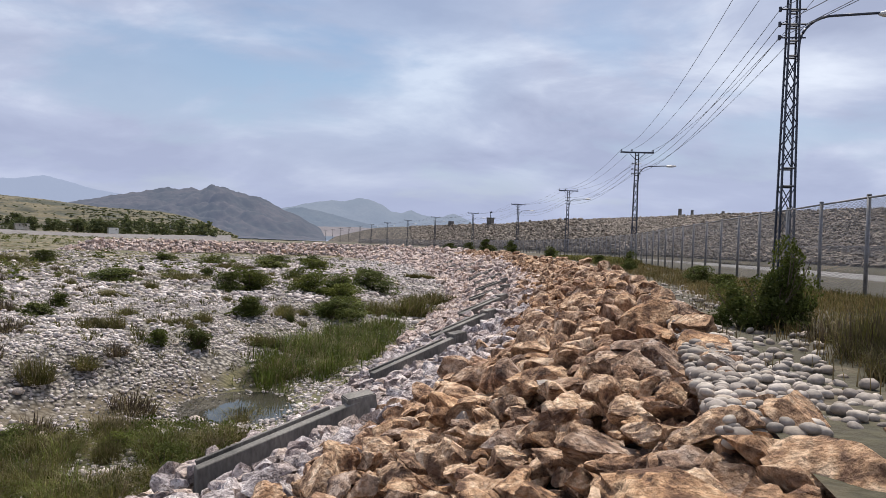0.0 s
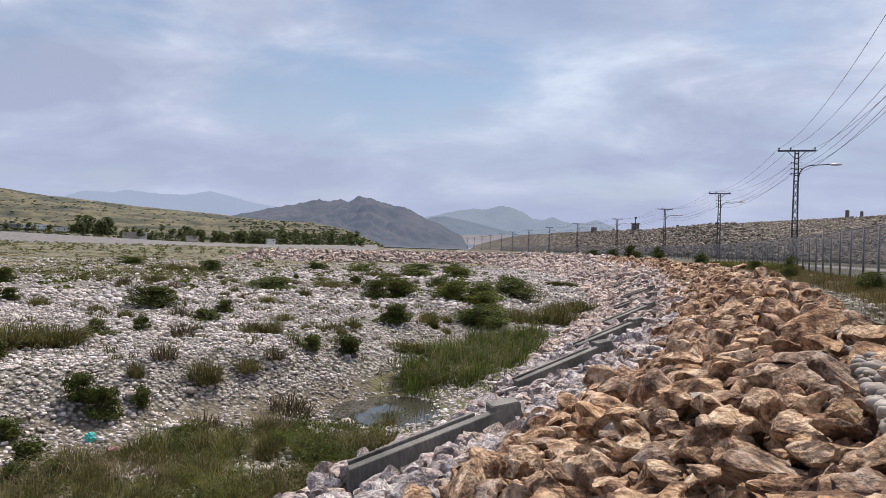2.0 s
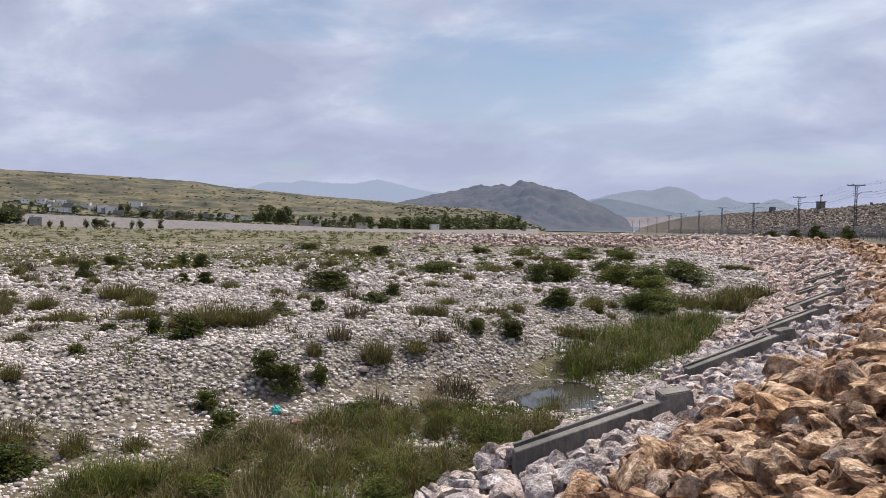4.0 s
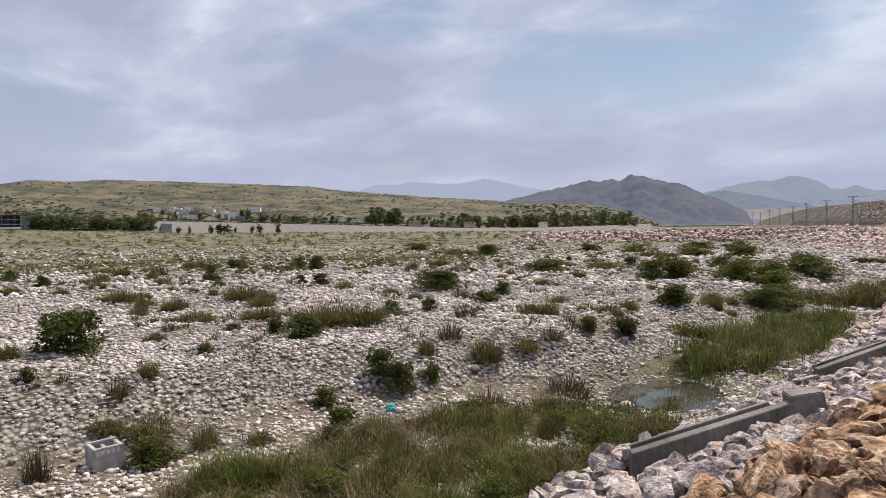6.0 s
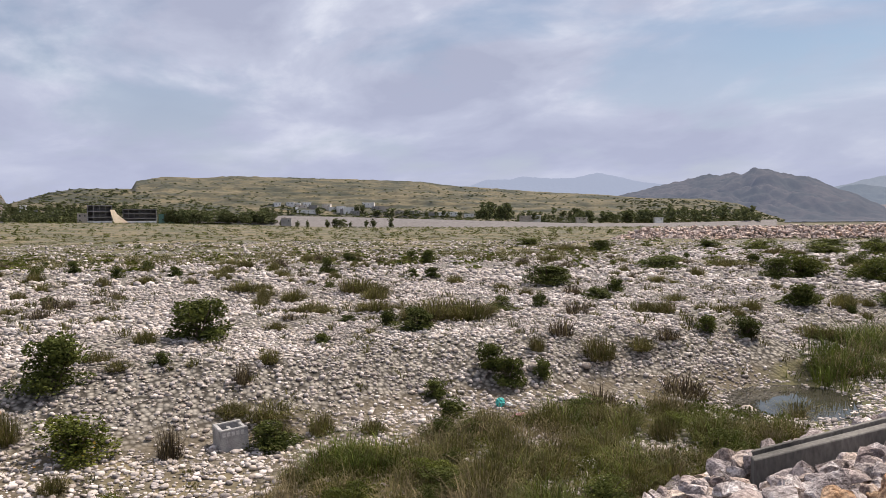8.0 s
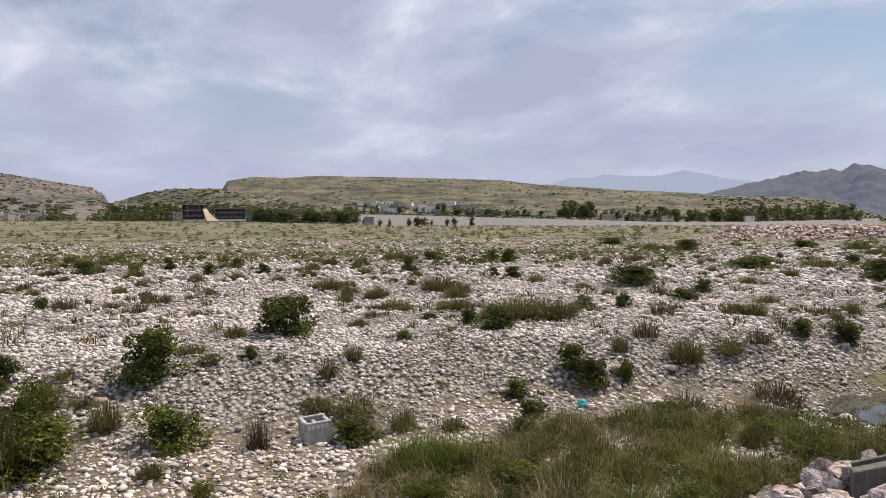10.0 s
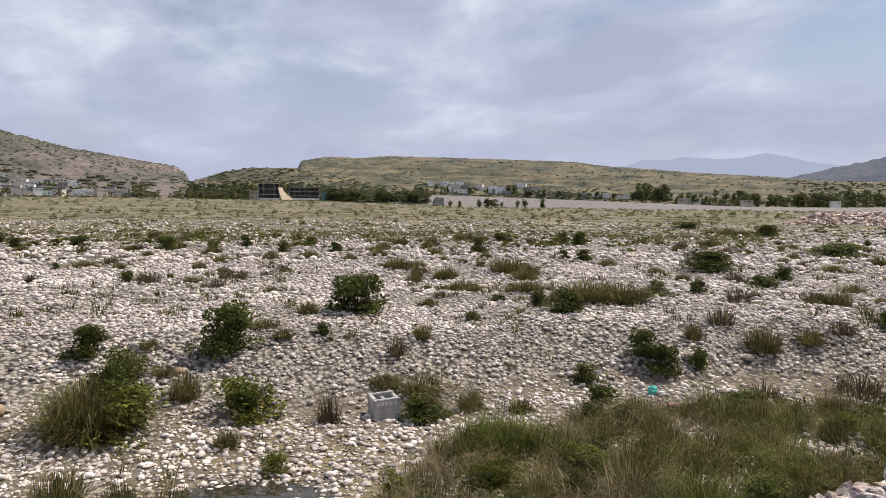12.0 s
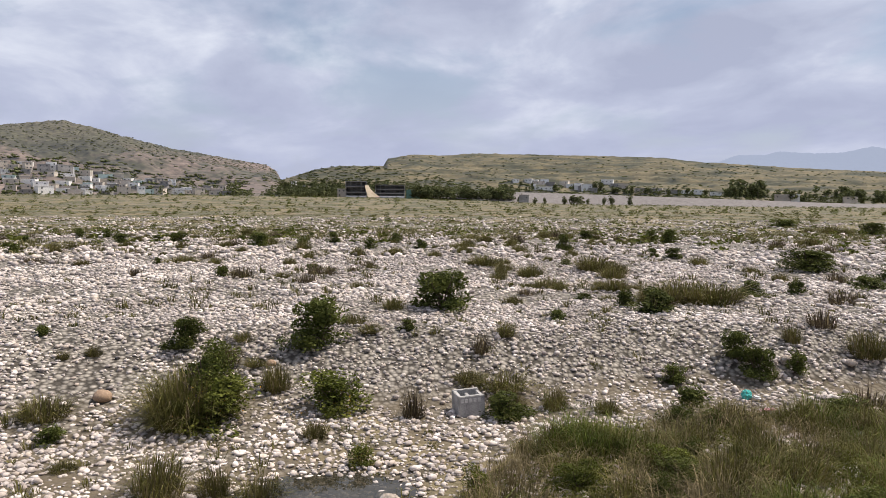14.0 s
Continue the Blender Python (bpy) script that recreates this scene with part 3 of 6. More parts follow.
l.new(n["Texture Coordinate"].outputs["Object"], split.inputs["Vector"])
reach.operation = "MULTIPLY_ADD"
reach.inputs[1].default_value = 70.0
l.new(n["Noise Texture"].outputs["Fac"], reach.inputs[0]), l.new(split.outputs["Z"], reach.inputs[2])
zone.inputs["From Min"].default_value, zone.inputs["From Max"].default_value = 88.0, 104.0
zone.inputs["To Max"].default_value = 0.85
top_green.inputs["Color2"].default_value = (0.058, 0.056, 0.030, 1)
l.new(reach.outputs["Value"], zone.inputs["Value"]), l.new(zone.outputs["Result"], top_green.inputs["Fac"])
l.new(n["Color Ramp"].outputs["Color"], top_green.inputs["Color1"]), l.new(top_green.outputs["Color"], n["Hue/Saturation/Value"].inputs["Color"])
tones = n["Color Ramp"].color_ramp.elements
tones.new(0.45).color = (0.080, 0.068, 0.048, 1)
tones.new(0.52).color = (0.135, 0.102, 0.083, 1)

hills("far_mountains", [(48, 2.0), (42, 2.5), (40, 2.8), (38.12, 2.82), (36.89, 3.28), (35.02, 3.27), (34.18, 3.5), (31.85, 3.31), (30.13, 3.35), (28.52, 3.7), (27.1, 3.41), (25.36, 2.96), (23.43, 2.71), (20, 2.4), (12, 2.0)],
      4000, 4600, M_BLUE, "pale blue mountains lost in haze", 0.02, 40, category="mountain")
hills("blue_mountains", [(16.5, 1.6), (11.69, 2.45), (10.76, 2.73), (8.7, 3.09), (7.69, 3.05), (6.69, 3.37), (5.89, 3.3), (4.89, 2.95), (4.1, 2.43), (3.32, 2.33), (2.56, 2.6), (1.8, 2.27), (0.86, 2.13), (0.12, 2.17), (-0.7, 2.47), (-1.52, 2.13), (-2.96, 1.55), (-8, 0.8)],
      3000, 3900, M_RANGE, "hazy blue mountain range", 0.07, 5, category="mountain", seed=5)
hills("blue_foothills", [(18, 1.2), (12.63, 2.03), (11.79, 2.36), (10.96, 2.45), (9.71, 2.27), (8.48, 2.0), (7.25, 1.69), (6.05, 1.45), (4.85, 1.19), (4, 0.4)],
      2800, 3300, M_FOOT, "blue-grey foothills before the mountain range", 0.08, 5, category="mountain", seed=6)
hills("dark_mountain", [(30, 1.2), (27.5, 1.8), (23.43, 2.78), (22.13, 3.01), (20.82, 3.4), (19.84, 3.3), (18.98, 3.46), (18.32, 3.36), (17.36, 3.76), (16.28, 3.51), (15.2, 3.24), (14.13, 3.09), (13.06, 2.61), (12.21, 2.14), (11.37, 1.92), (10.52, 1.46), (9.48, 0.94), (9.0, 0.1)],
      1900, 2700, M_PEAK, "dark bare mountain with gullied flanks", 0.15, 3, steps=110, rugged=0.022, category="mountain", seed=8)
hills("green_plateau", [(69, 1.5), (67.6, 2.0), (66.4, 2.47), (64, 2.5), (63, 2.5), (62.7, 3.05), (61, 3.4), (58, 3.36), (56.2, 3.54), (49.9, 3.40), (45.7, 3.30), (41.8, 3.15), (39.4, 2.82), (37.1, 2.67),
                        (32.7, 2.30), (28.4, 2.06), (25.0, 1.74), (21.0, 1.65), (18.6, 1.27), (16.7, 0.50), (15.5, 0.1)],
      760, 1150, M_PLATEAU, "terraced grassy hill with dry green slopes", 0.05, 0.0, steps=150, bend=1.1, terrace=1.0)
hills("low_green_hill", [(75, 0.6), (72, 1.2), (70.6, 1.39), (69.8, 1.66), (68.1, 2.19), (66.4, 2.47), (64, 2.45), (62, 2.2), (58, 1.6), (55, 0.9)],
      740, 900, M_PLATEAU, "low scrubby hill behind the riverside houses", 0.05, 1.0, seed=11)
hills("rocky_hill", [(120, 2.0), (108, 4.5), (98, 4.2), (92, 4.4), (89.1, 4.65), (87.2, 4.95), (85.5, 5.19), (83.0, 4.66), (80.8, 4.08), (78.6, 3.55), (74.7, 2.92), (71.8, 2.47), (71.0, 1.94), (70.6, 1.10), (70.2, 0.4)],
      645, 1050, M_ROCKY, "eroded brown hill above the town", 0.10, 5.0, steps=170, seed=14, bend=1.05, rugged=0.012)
# The bank's pale tone is partly painted haze, nearly half emission.
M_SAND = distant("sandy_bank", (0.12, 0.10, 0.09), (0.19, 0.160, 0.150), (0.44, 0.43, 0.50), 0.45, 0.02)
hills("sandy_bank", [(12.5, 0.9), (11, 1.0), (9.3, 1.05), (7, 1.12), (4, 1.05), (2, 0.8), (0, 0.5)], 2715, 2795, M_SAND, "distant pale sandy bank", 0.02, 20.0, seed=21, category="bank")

# ---------------- stones ----------------
def ico(level):
    bm = bmesh.new()
    bmesh.ops.create_icosphere(bm, subdivisions=level, radius=1.0)
    bm.verts.index_update()
    v, f = np.array([q.co for q in bm.verts]), np.array([[q.index for q in fc.verts] for fc in bm.faces])
    bm.free()
    return v, f


def angular(level, seed, rough=0.05):
    """A broken rock: a ball cut by planes, then roughened."""
    r = np.random.default_rng(seed)
    v, f = ico(level)
    for _ in range(12):
        n = r.normal(size=3)
        n /= np.linalg.norm(n)
        over = np.clip(v @ n - r.uniform(0.34, 0.70), 0, None)
        v = v - over[:, None] * n
    o = r.uniform(0, 50, 3)
    for k, amp in ((1.6, rough * 1.3), (4.0, rough * 0.9), (9.0, rough * 0.7)):
        d = np.array([noise.noise(Vector(p * k + o)) for p in v])
        v = v * (1 + amp * d)[:, None]
    return v / np.abs(v).max(), f


def heap(name, pos, size, yaw, tilt, templates, material, label, category, smooth=False):
    """Many stones in one mesh. pos (n, 3), size (n, 3) half-lengths, yaw and tilt (n,) radians."""
    kind = rng.integers(0, len(templates), len(pos))
    vs, fs, at = [], [], 0
    for k, (tv, tf) in enumerate(templates):
        w = kind == k
        n = int(w.sum())
        if not n:
            continue
        v = tv[None] * size[w][:, None, :]
        c, s = np.cos(tilt[w])[:, None], np.sin(tilt[w])[:, None]
        y, z = v[..., 1] * c - v[..., 2] * s, v[..., 1] * s + v[..., 2] * c
        c, s = np.cos(yaw[w])[:, None], np.sin(yaw[w])[:, None]
        x, y = v[..., 0] * c - y * s, v[..., 0] * s + y * c
        vs.append((np.stack([x, y, z], -1) + pos[w][:, None, :]).reshape(-1, 3))
        fs.append((tf[None] + (np.arange(n) * len(tv))[:, None, None]).reshape(-1, tf.shape[1]) + at)
        at += n * len(tv)
    ob = new(name, raw(name, np.concatenate(vs), np.concatenate(fs), material, smooth))
    return tagged(ob, label, category, kind="stuff")


ARC = np.concatenate([[0], np.cumsum(np.linalg.norm(np.diff((TOE + CREST)[:, :2] / 2, axis=0), axis=1))])
START = float(np.interp(0.0, L[:40, 1], ARC[:40]))      # where the camera stands along the bank


def slope(s, v):
    """A place on the bank: s metres along it from the camera, v from toe (0) to crest (1)."""
    s = np.asarray(s) + START
    t = np.stack([np.interp(s, ARC, TOE[:, k]) for k in range(3)], -1)
    c = np.stack([np.interp(s, ARC, CREST[:, k]) for k in range(3)], -1)
    k = np.stack([np.interp(s, ARC, KNEE[:, j]) for j in range(3)], -1)
    v = np.asarray(v)[..., None]
    return np.where(v < 0.45, t + (k - t) * v / 0.45, k + (c - k) * (v - 0.45) / 0.55)


def edge_v(s):
    """Where the brown upper rock gives way to the pale lower rock."""
    return np.interp(s, [8, 9.8, 12, 16, 19, 28, 42, 69, 104], [0.37, 0.45, 0.50, 0.52, 0.58, 0.60, 0.63, 0.68, 0.78])


# each concrete rib: metres along the bank and share of the slope, at its foot and its head
RIBS = [(12.1, 0.18, 14.7, 0.42), (22.5, 0.14, 25.9, 0.40), (29.4, 0.24, 32.5, 0.47), (37.6, 0.29, 40.6, 0.51), (48.3, 0.28, 50.3, 0.52), (58.8, 0.28, 60.4, 0.52),
        (69.2, 0.27, 70.8, 0.52), (79.7, 0.27, 81.3, 0.53), (91.0, 0.28, 92.6, 0.53), (102.3, 0.29, 103.9, 0.54), (113.5, 0.29, 115.1, 0.53), (125.0, 0.28, 126.6, 0.52)]
WALLS = [(*slope(a, va)[:2], *slope(b, vb)[:2], slope(a, va)[2], slope(b, vb)[2]) for a, va, b, vb in RIBS]


def wall_side(p):
    """For places (n, 3): how far upslope (+) of the nearest wall they lie, or 99."""
    out = np.full(len(p), 99.0)
    for ax, ay, bx, by, _a, _b in WALLS:
        d = np.array([bx - ax, by - ay])
        ln = np.hypot(*d)
        d /= ln
        q = p[:, :2] - (ax, ay)
        along, side = q @ d, q @ np.array([d[1], -d[0]])
        w = (along > -0.2) & (along < ln + 0.3) & (np.abs(side) < np.abs(out))
        out[w] = side[w]
    return out


def grid(s0, s1, v0, v1, gap, width=9.4, jitter=0.8):
    ns, nv = max(1, int((s1 - s0) / gap)), max(1, int((v1 - v0) * width / gap))
    a, b = np.meshgrid(np.arange(ns), np.arange(nv), indexing="ij")
    a, b = a.ravel() + rng.uniform(-jitter, jitter, a.size) / 2 + 0.5 * (b.ravel() % 2), b.ravel() + rng.uniform(-jitter, jitter, a.size) / 2 + 0.5
    return s0 + a / ns * (s1 - s0), v0 + b / nv * (v1 - v0)


def riprap(name, s0, s1, v0, v1, gap, size, templates, material, label, edge=None, flat=0.7, sink=0.0):
    s, v = grid(s0, s1, v0, v1, gap)
    if edge is not None:
        line = edge[0] + edge_v(s) + 0.05 * wobble(s, v * 9, 3.0, 4) + rng.normal(0, 0.03, len(s))
        keep = v > line if edge[1] else v < line
        s, v = s[keep], v[keep]
    p = slope(s, v)
    side = wall_side(p)
    keep = np.abs(side) > 0.28
    p, side = p[keep], side[keep]
    n = len(p)
    r = size * rng.uniform(0.6, 1.25, n) * rng.choice([1, 1, 1, 1.35], n)
    p[:, 2] += r * rng.uniform(-0.42, 0.60, n) - np.where((side > 0) & (side < 1.2), 0.16, 0) + np.where((side < 0) & (side > -1.0), 0.16, 0)
    p[:, 2] -= sink
    sz = np.stack([r * rng.uniform(0.9, 1.35, n), r * rng.uniform(0.7, 1.05, n), r * rng.uniform(0.55, 0.9, n) * flat / 0.7], 1)
    return heap(name, p, sz, rng.uniform(0, 6.28, n), rng.normal(0.0, 0.35, n), templates, material, label, "riprap")


ROCK_MID = [angular(3, 50 + k, 0.06) for k in range(8)]
ROCK_LOW = [angular(2, 100 + k, 0.05) for k in range(10)]
ROCK_FAR = [angular(1, 150 + k, 0.03) for k in range(8)]

# dumped stones on the dam face
def dam_stones(name, y0, y1, gap, size, label):
    arc = np.concatenate([[0], np.cumsum(np.linalg.norm(np.diff(DAM_FOOT[:, :2], axis=0), axis=1))])
    i0, i1 = np.interp((y0, y1), DAM_FOOT[:, 1], arc)
    across = float(np.mean(np.linalg.norm(DAM_TOP - DAM_FOOT, axis=1)[(DAM_FOOT[:, 1] > y0) & (DAM_FOOT[:, 1] < y1)]))
    n = int((i1 - i0) * across / gap ** 2)
    q, w = rng.uniform(i0, i1, n), rng.uniform(0.01, 1.0, n)[:, None]
    a, b = (np.stack([np.interp(q, arc, c[:, k]) for k in range(3)], 1) for c in (DAM_FOOT, DAM_TOP))
    p = a * (1 - w) + b * w
    r = size * rng.uniform(0.55, 1.3, n)
    p[:, 2] += r * rng.uniform(-0.1, 0.5, n)
    return heap(name, p, np.stack([r * rng.uniform(0.9, 1.4, n), r * rng.uniform(0.7, 1.0, n), r * rng.uniform(0.5, 0.85, n)], 1), rng.uniform(0, 6.28, n), rng.normal(0, 0.4, n), ROCK_FAR,
                M_DAM_STONE, label, "riprap")


M_DAM_STONE = mat("dam_stone", (0.13, 0.108, 0.087), (0.285, 0.242, 0.198), 0.6, 0.95, 0.3, 9, spread=0.5)
dam_stones("dam_riprap_near", 8, 120, 0.46, 0.30, "pale beige dumped stone on the dam face")
dam_stones("dam_riprap_beyond", 120, 330, 0.98, 0.60, "pale beige dumped stone on the dam further on")

# boulders by the camera, one by one
BOULDERS = [angular(4, 20 + k, 0.11) for k in range(18)]
M_PALE = mat("pale_block", (0.17, 0.15, 0.135), (0.42, 0.38, 0.34), 4.5, 0.9, 0.6, 6, third=(0.36, 0.30, 0.25), object_spread=0.2)

placed = []
SLABS = [(1.16, 3.3, 0.40), (1.83, 3.42, 0.37), (0.5, 3.0, 0.32), (1.68, 4.5, 0.32), (2.08, 4.3, 0.25), (0.62, 3.9, 0.30), (-0.1, 3.6, 0.33), (-0.75, 4.2, 0.34), (2.0, 2.7, 0.36),
         (2.45, 3.75, 0.28), (1.3, 3.95, 0.2), (2.05, 4.85, 0.18), (1.5, 5.1, 0.25), (1.2, 4.55, 0.24), (0.95, 4.2, 0.2), (1.95, 5.3, 0.17), (2.5, 3.2, 0.3)]     # broad flat blocks: place and half-width
ss, vv = np.meshgrid(np.linspace(0, 14, 80), np.linspace(0.25, 1.0, 40))
net = slope(ss.ravel(), vv.ravel())
for x, y, r in SLABS:
    placed.append((x, y, float(net[np.argmin((net[:, 0] - x) ** 2 + (net[:, 1] - y) ** 2), 2]), r))
for radius, wanted in ((0.36, 10), (0.28, 66), (0.215, 120), (0.165, 95)):
    count = 0
    for _ in range(4000):
        s, v = rng.uniform(0.6, 11.0), rng.uniform(0.3, 1.0)
        p = slope(s, v)
        if v < edge_v(s) or abs(wall_side(np.array([p]))[0]) < 0.7:
            continue
        r = radius * rng.uniform(0.8, 1.2)
        if np.hypot(p[0], p[1]) < 1.3 or any((p[0] - q[0]) ** 2 + (p[1] - q[1]) ** 2 < (0.66 * (r + q[3])) ** 2 for q in placed):
            continue
        if np.hypot(p[0], p[1]) < 5.5 and r > 0.38:
            continue
        placed.append((p[0], p[1], p[2], r))
        count += 1
        if count >= wanted:
            break
for x, y, z, r in placed:
    pale, low = rng.random() < 0.10 and y > 6 and r < 0.3, math.hypot(x, y) < 6
    bv, bf = BOULDERS[rng.integers(18)]
    size = (r * rng.uniform(1.0, 1.4), r * rng.uniform(0.85, 1.1), r * (rng.uniform(0.45, 0.62) if low else rng.uniform(0.5, 0.85)))
    me = raw("boulder", bv * size, bf, M_PALE if pale else M_BROWN, True)
    me.set_sharp_from_angle(angle=radians(20))
    ob = new("boulder", me)
    tip = (rng.normal(0, 4), rng.normal(-3, 4)) if low and r > 0.27 else (rng.normal(0, 10 if low else 16), rng.normal(-12, 8 if low else 14))
    ob.matrix_world = pose(x, y, z + r * (rng.uniform(-0.05, 0.18) if low else rng.uniform(0.05, 0.36)), *tip, rng.uniform(0, 360))
    tagged(ob, "pale angular boulder on the embankment slope" if pale else "angular ochre-brown riprap boulder with dark crevices", "boulder", "riprap boulders by the path")

riprap("boulder_fill", -8, 12.0, 0.3, 1.0, 0.185, 0.15, ROCK_LOW, M_BROWN_MANY, "small brown rocks between the boulders", (0.0, True), sink=0.13)
riprap("riprap_brown", 10.8, 45, 0.3, 1.0, 0.33, 0.275, ROCK_MID, M_BROWN_MANY, "ochre-brown angular riprap on the upper slope", (0.0, True))
riprap("riprap_brown_far", 45, 150, 0.5, 1.0, 0.5, 0.40, ROCK_LOW, M_BROWN_MANY, "ochre-brown riprap along the crest", (0.0, True))
riprap("riprap_pale", -10, 34, 0.0, 0.75, 0.28, 0.23, ROCK_LOW, M_GREY, "pale grey-pink broken riprap on the lower slope", (0.02, False))
riprap("riprap_pale_mid", 34, 80, 0.0, 0.8, 0.40, 0.30, ROCK_LOW, M_PINK, "pale pinkish riprap on the lower slope", (0.05, False))
riprap("riprap_pale_far", 80, 150, 0.0, 0.85, 0.62, 0.45, ROCK_FAR, M_PINK, "pinkish riprap in the bend of the bank", (0.04, False))
riprap("riprap_bend", 150, 420, 0.0, 1.0, 0.85, 0.62, ROCK_FAR, M_PINK, "pinkish riprap round the far end of the bank")

def cube_ball(seed):
    bm = bmesh.new()
    bmesh.ops.create_cube(bm, size=2)
    bmesh.ops.subdivide_edges(bm, edges=list(bm.edges), cuts=1, use_grid_fill=True)
    bm.verts.index_update()
    v = np.array([q.co.normalized() for q in bm.verts])
    f = np.array([[q.index for q in fc.verts] for fc in bm.faces])
    bm.free()
    return v * (1 + 0.13 * np.random.default_rng(seed).uniform(-1, 1, len(v)))[:, None], f


PEBBLE_MID = [cube_ball(k) for k in range(8)]
# rounded cobbles along the crest
s, v = grid(3.2, 26, 0.965, 1.15, 0.076)
p = slope(s, np.minimum(v, 1.0))
q = slope(s + 0.01, np.ones(len(s))) - slope(s, np.ones(len(s)))
q /= np.linalg.norm(q, axis=1)[:, None]
p[:, 0] += q[:, 1] * np.clip(v - 1.0, 0, 1) * 9.0
p[:, 1] -= q[:, 0] * np.clip(v - 1.0, 0, 1) * 9.0
p = p[rng.random(len(p)) < np.interp(v + 0.02 * wobble(s, v, 1.5, 3), [1.0, 1.08, 1.14], [1.0, 0.95, 0.3]) * np.interp(s + 60 * (v - 1.0), [9.5, 15], [1.0, 0.12])]
p = p[p[:, 1] > 4.2 + 0.25 * wobble(p[:, 0], p[:, 1], 0.4)]
p[:, 2] = 3.43 + rng.uniform(-0.03, 0.07, len(p))
r = 0.030 + 0.042 * rng.random(len(p)) ** 1.6
PEBBLE = []
for k in range(6):
    v0, f0 = ico(2)
    PEBBLE.append((v0 * (1 + 0.14 * np.array([noise.noise(Vector(q * 1.3) + Vector((k * 9.0, 0, 0))) for q in v0]))[:, None], f0))
heap("crest_cobbles", p, np.stack([r * 1.25, r * 0.95, r * 0.7], 1), rng.uniform(0, 6.28, len(p)), rng.normal(0, 0.3, len(p)), PEBBLE, M_COBBLE_CREST,
     "rounded grey cobbles along the crest", "cobbles", True)

# cobbles of the river bed
PEBBLE_LOW = []
for k in range(6):
    v0, f0 = ico(1)
    PEBBLE_LOW.append((v0 * (1 + 0.16 * rng.uniform(-1, 1, len(v0)))[:, None], f0))


def cobbles(name, r0, r1, gap, lo, hi, templates, label, flat=0.5):
    n = int(math.radians(103) / 2 * (r1 ** 2 - r0 ** 2) / gap ** 2)
    rr, aa = np.sqrt(rng.uniform(r0 ** 2, r1 ** 2, n)), np.radians(rng.uniform(-5, 98, n))
    x, y = -rr * np.sin(aa), rr * np.cos(aa)
    toe = np.interp(y, TOE[:100, 1], TOE[:100, 0])
    keep = (x < toe - 0.2)
    x, y = x[keep], y[keep]
    z = bed_z(x, y)
    patch = wobble(x, y, 3.0, 6) + 0.6 * wobble(x, y, 1.1, 7)
    wet = smooth_step(-0.05, -0.45, z)
    far = np.interp(gravel_reach(x, y) + 14 * wobble(x, y, 9.0, 8), [48, 78], [1.0, 0.12])
    keep = rng.random(len(x)) < np.interp(patch, [0.2, 0.7], [1.0, 0.3]) * (1 - 0.25 * wet) * far
    x, y, z, wet = x[keep], y[keep], z[keep], wet[keep]
    n = len(x)
    r = lo + (hi - lo) * rng.random(n) ** np.interp(wobble(x, y, 5.0, 31), [-0.8, 0.8], [1.5, 3.4])
    size = np.stack([r * rng.uniform(1.0, 1.5, n), r * rng.uniform(0.8, 1.1, n), r * rng.uniform(flat * 0.7, flat * 1.7, n)], 1)
    pos = np.stack([x, y, z + size[:, 2] * rng.uniform(-0.1, 0.95, n)], 1)
    return heap(name, pos, size, rng.uniform(0, 6.28, n), rng.normal(0, 0.36, n), templates, M_COBBLE, label, "cobbles", True)


cobbles("river_cobbles", 9, 17, 0.087, 0.024, 0.080, PEBBLE_MID, "pale rounded river cobbles, near part of the bar")
cobbles("river_cobbles_middle", 17, 27, 0.112, 0.028, 0.088, PEBBLE_LOW, "pale rounded river cobbles in the middle of the bar")
cobbles("river_cobbles_beyond", 27, 45, 0.185, 0.046, 0.125, PEBBLE_LOW, "pale rounded river cobbles on the gravel bar")
cobbles("river_cobbles_distant", 85, 175, 0.62, 0.16, 0.33, PEBBLE_LOW, "pale river cobbles along the bend of the bank")
cobbles("river_cobbles_far", 45, 85, 0.38, 0.10, 0.23, PEBBLE_LOW, "pale river cobbles on the far gravel bar")

# ---------------- baffle walls ----------------
def baffle_wall(ax, ay, bx, by, az, bz):
    """A concrete rib that climbs the lower slope and ends in a pier."""
    d = Vector((bx - ax, by - ay, 0))
    ln, yaw = d.length, math.degrees(math.atan2(d.y, d.x))
    root = new("baffle_wall")
    root.matrix_world = pose(ax, ay, 0, 0, 0, yaw)
    za, zb = az + 0.36, bz + 0.36
    bm = bmesh.new()
    vs = [bm.verts.new(c) for c in ((0, -0.11, za - 1), (ln, -0.11, zb - 1), (ln, 0.11, zb - 1), (0, 0.11, za - 1), (0, -0.11, za), (ln, -0.11, zb), (ln, 0.11, zb), (0, 0.11, za))]
    for q in ((3, 2, 1, 0), (4, 5, 6, 7), (0, 1, 5, 4), (1, 2, 6, 5), (2, 3, 7, 6), (3, 0, 4, 7)):
        bm.faces.new([vs[k] for k in q])
    bmesh.ops.bevel(bm, geom=list(bm.edges), offset=0.015, segments=1, affect="EDGES")
    part("wall_body", bm, M_CONCRETE, root)
    tip = -math.degrees(math.atan2(zb - za, ln))
    bm = box(bmesh.new(), (0.55, 0.46, 1.2), pose(ln - 0.02, 0.10, zb - 0.56, 0, tip * 0.6, -8), 0.02)
    part("end_pier", bm, M_CONCRETE, root, "thick concrete pier closing the wall")
    bm = box(bmesh.new(), (ln - 0.6, 0.09, 0.10), pose((ln - 0.6) / 2, 0.20, (za + zb) / 2 - 0.10, 0, tip, 0), 0.008)
    part("ledge", bm, M_CONCRETE, root, "narrow lower ledge")
    return tagged(root, "weathered grey concrete baffle wall set in riprap", "wall", "baffle walls along the bank")


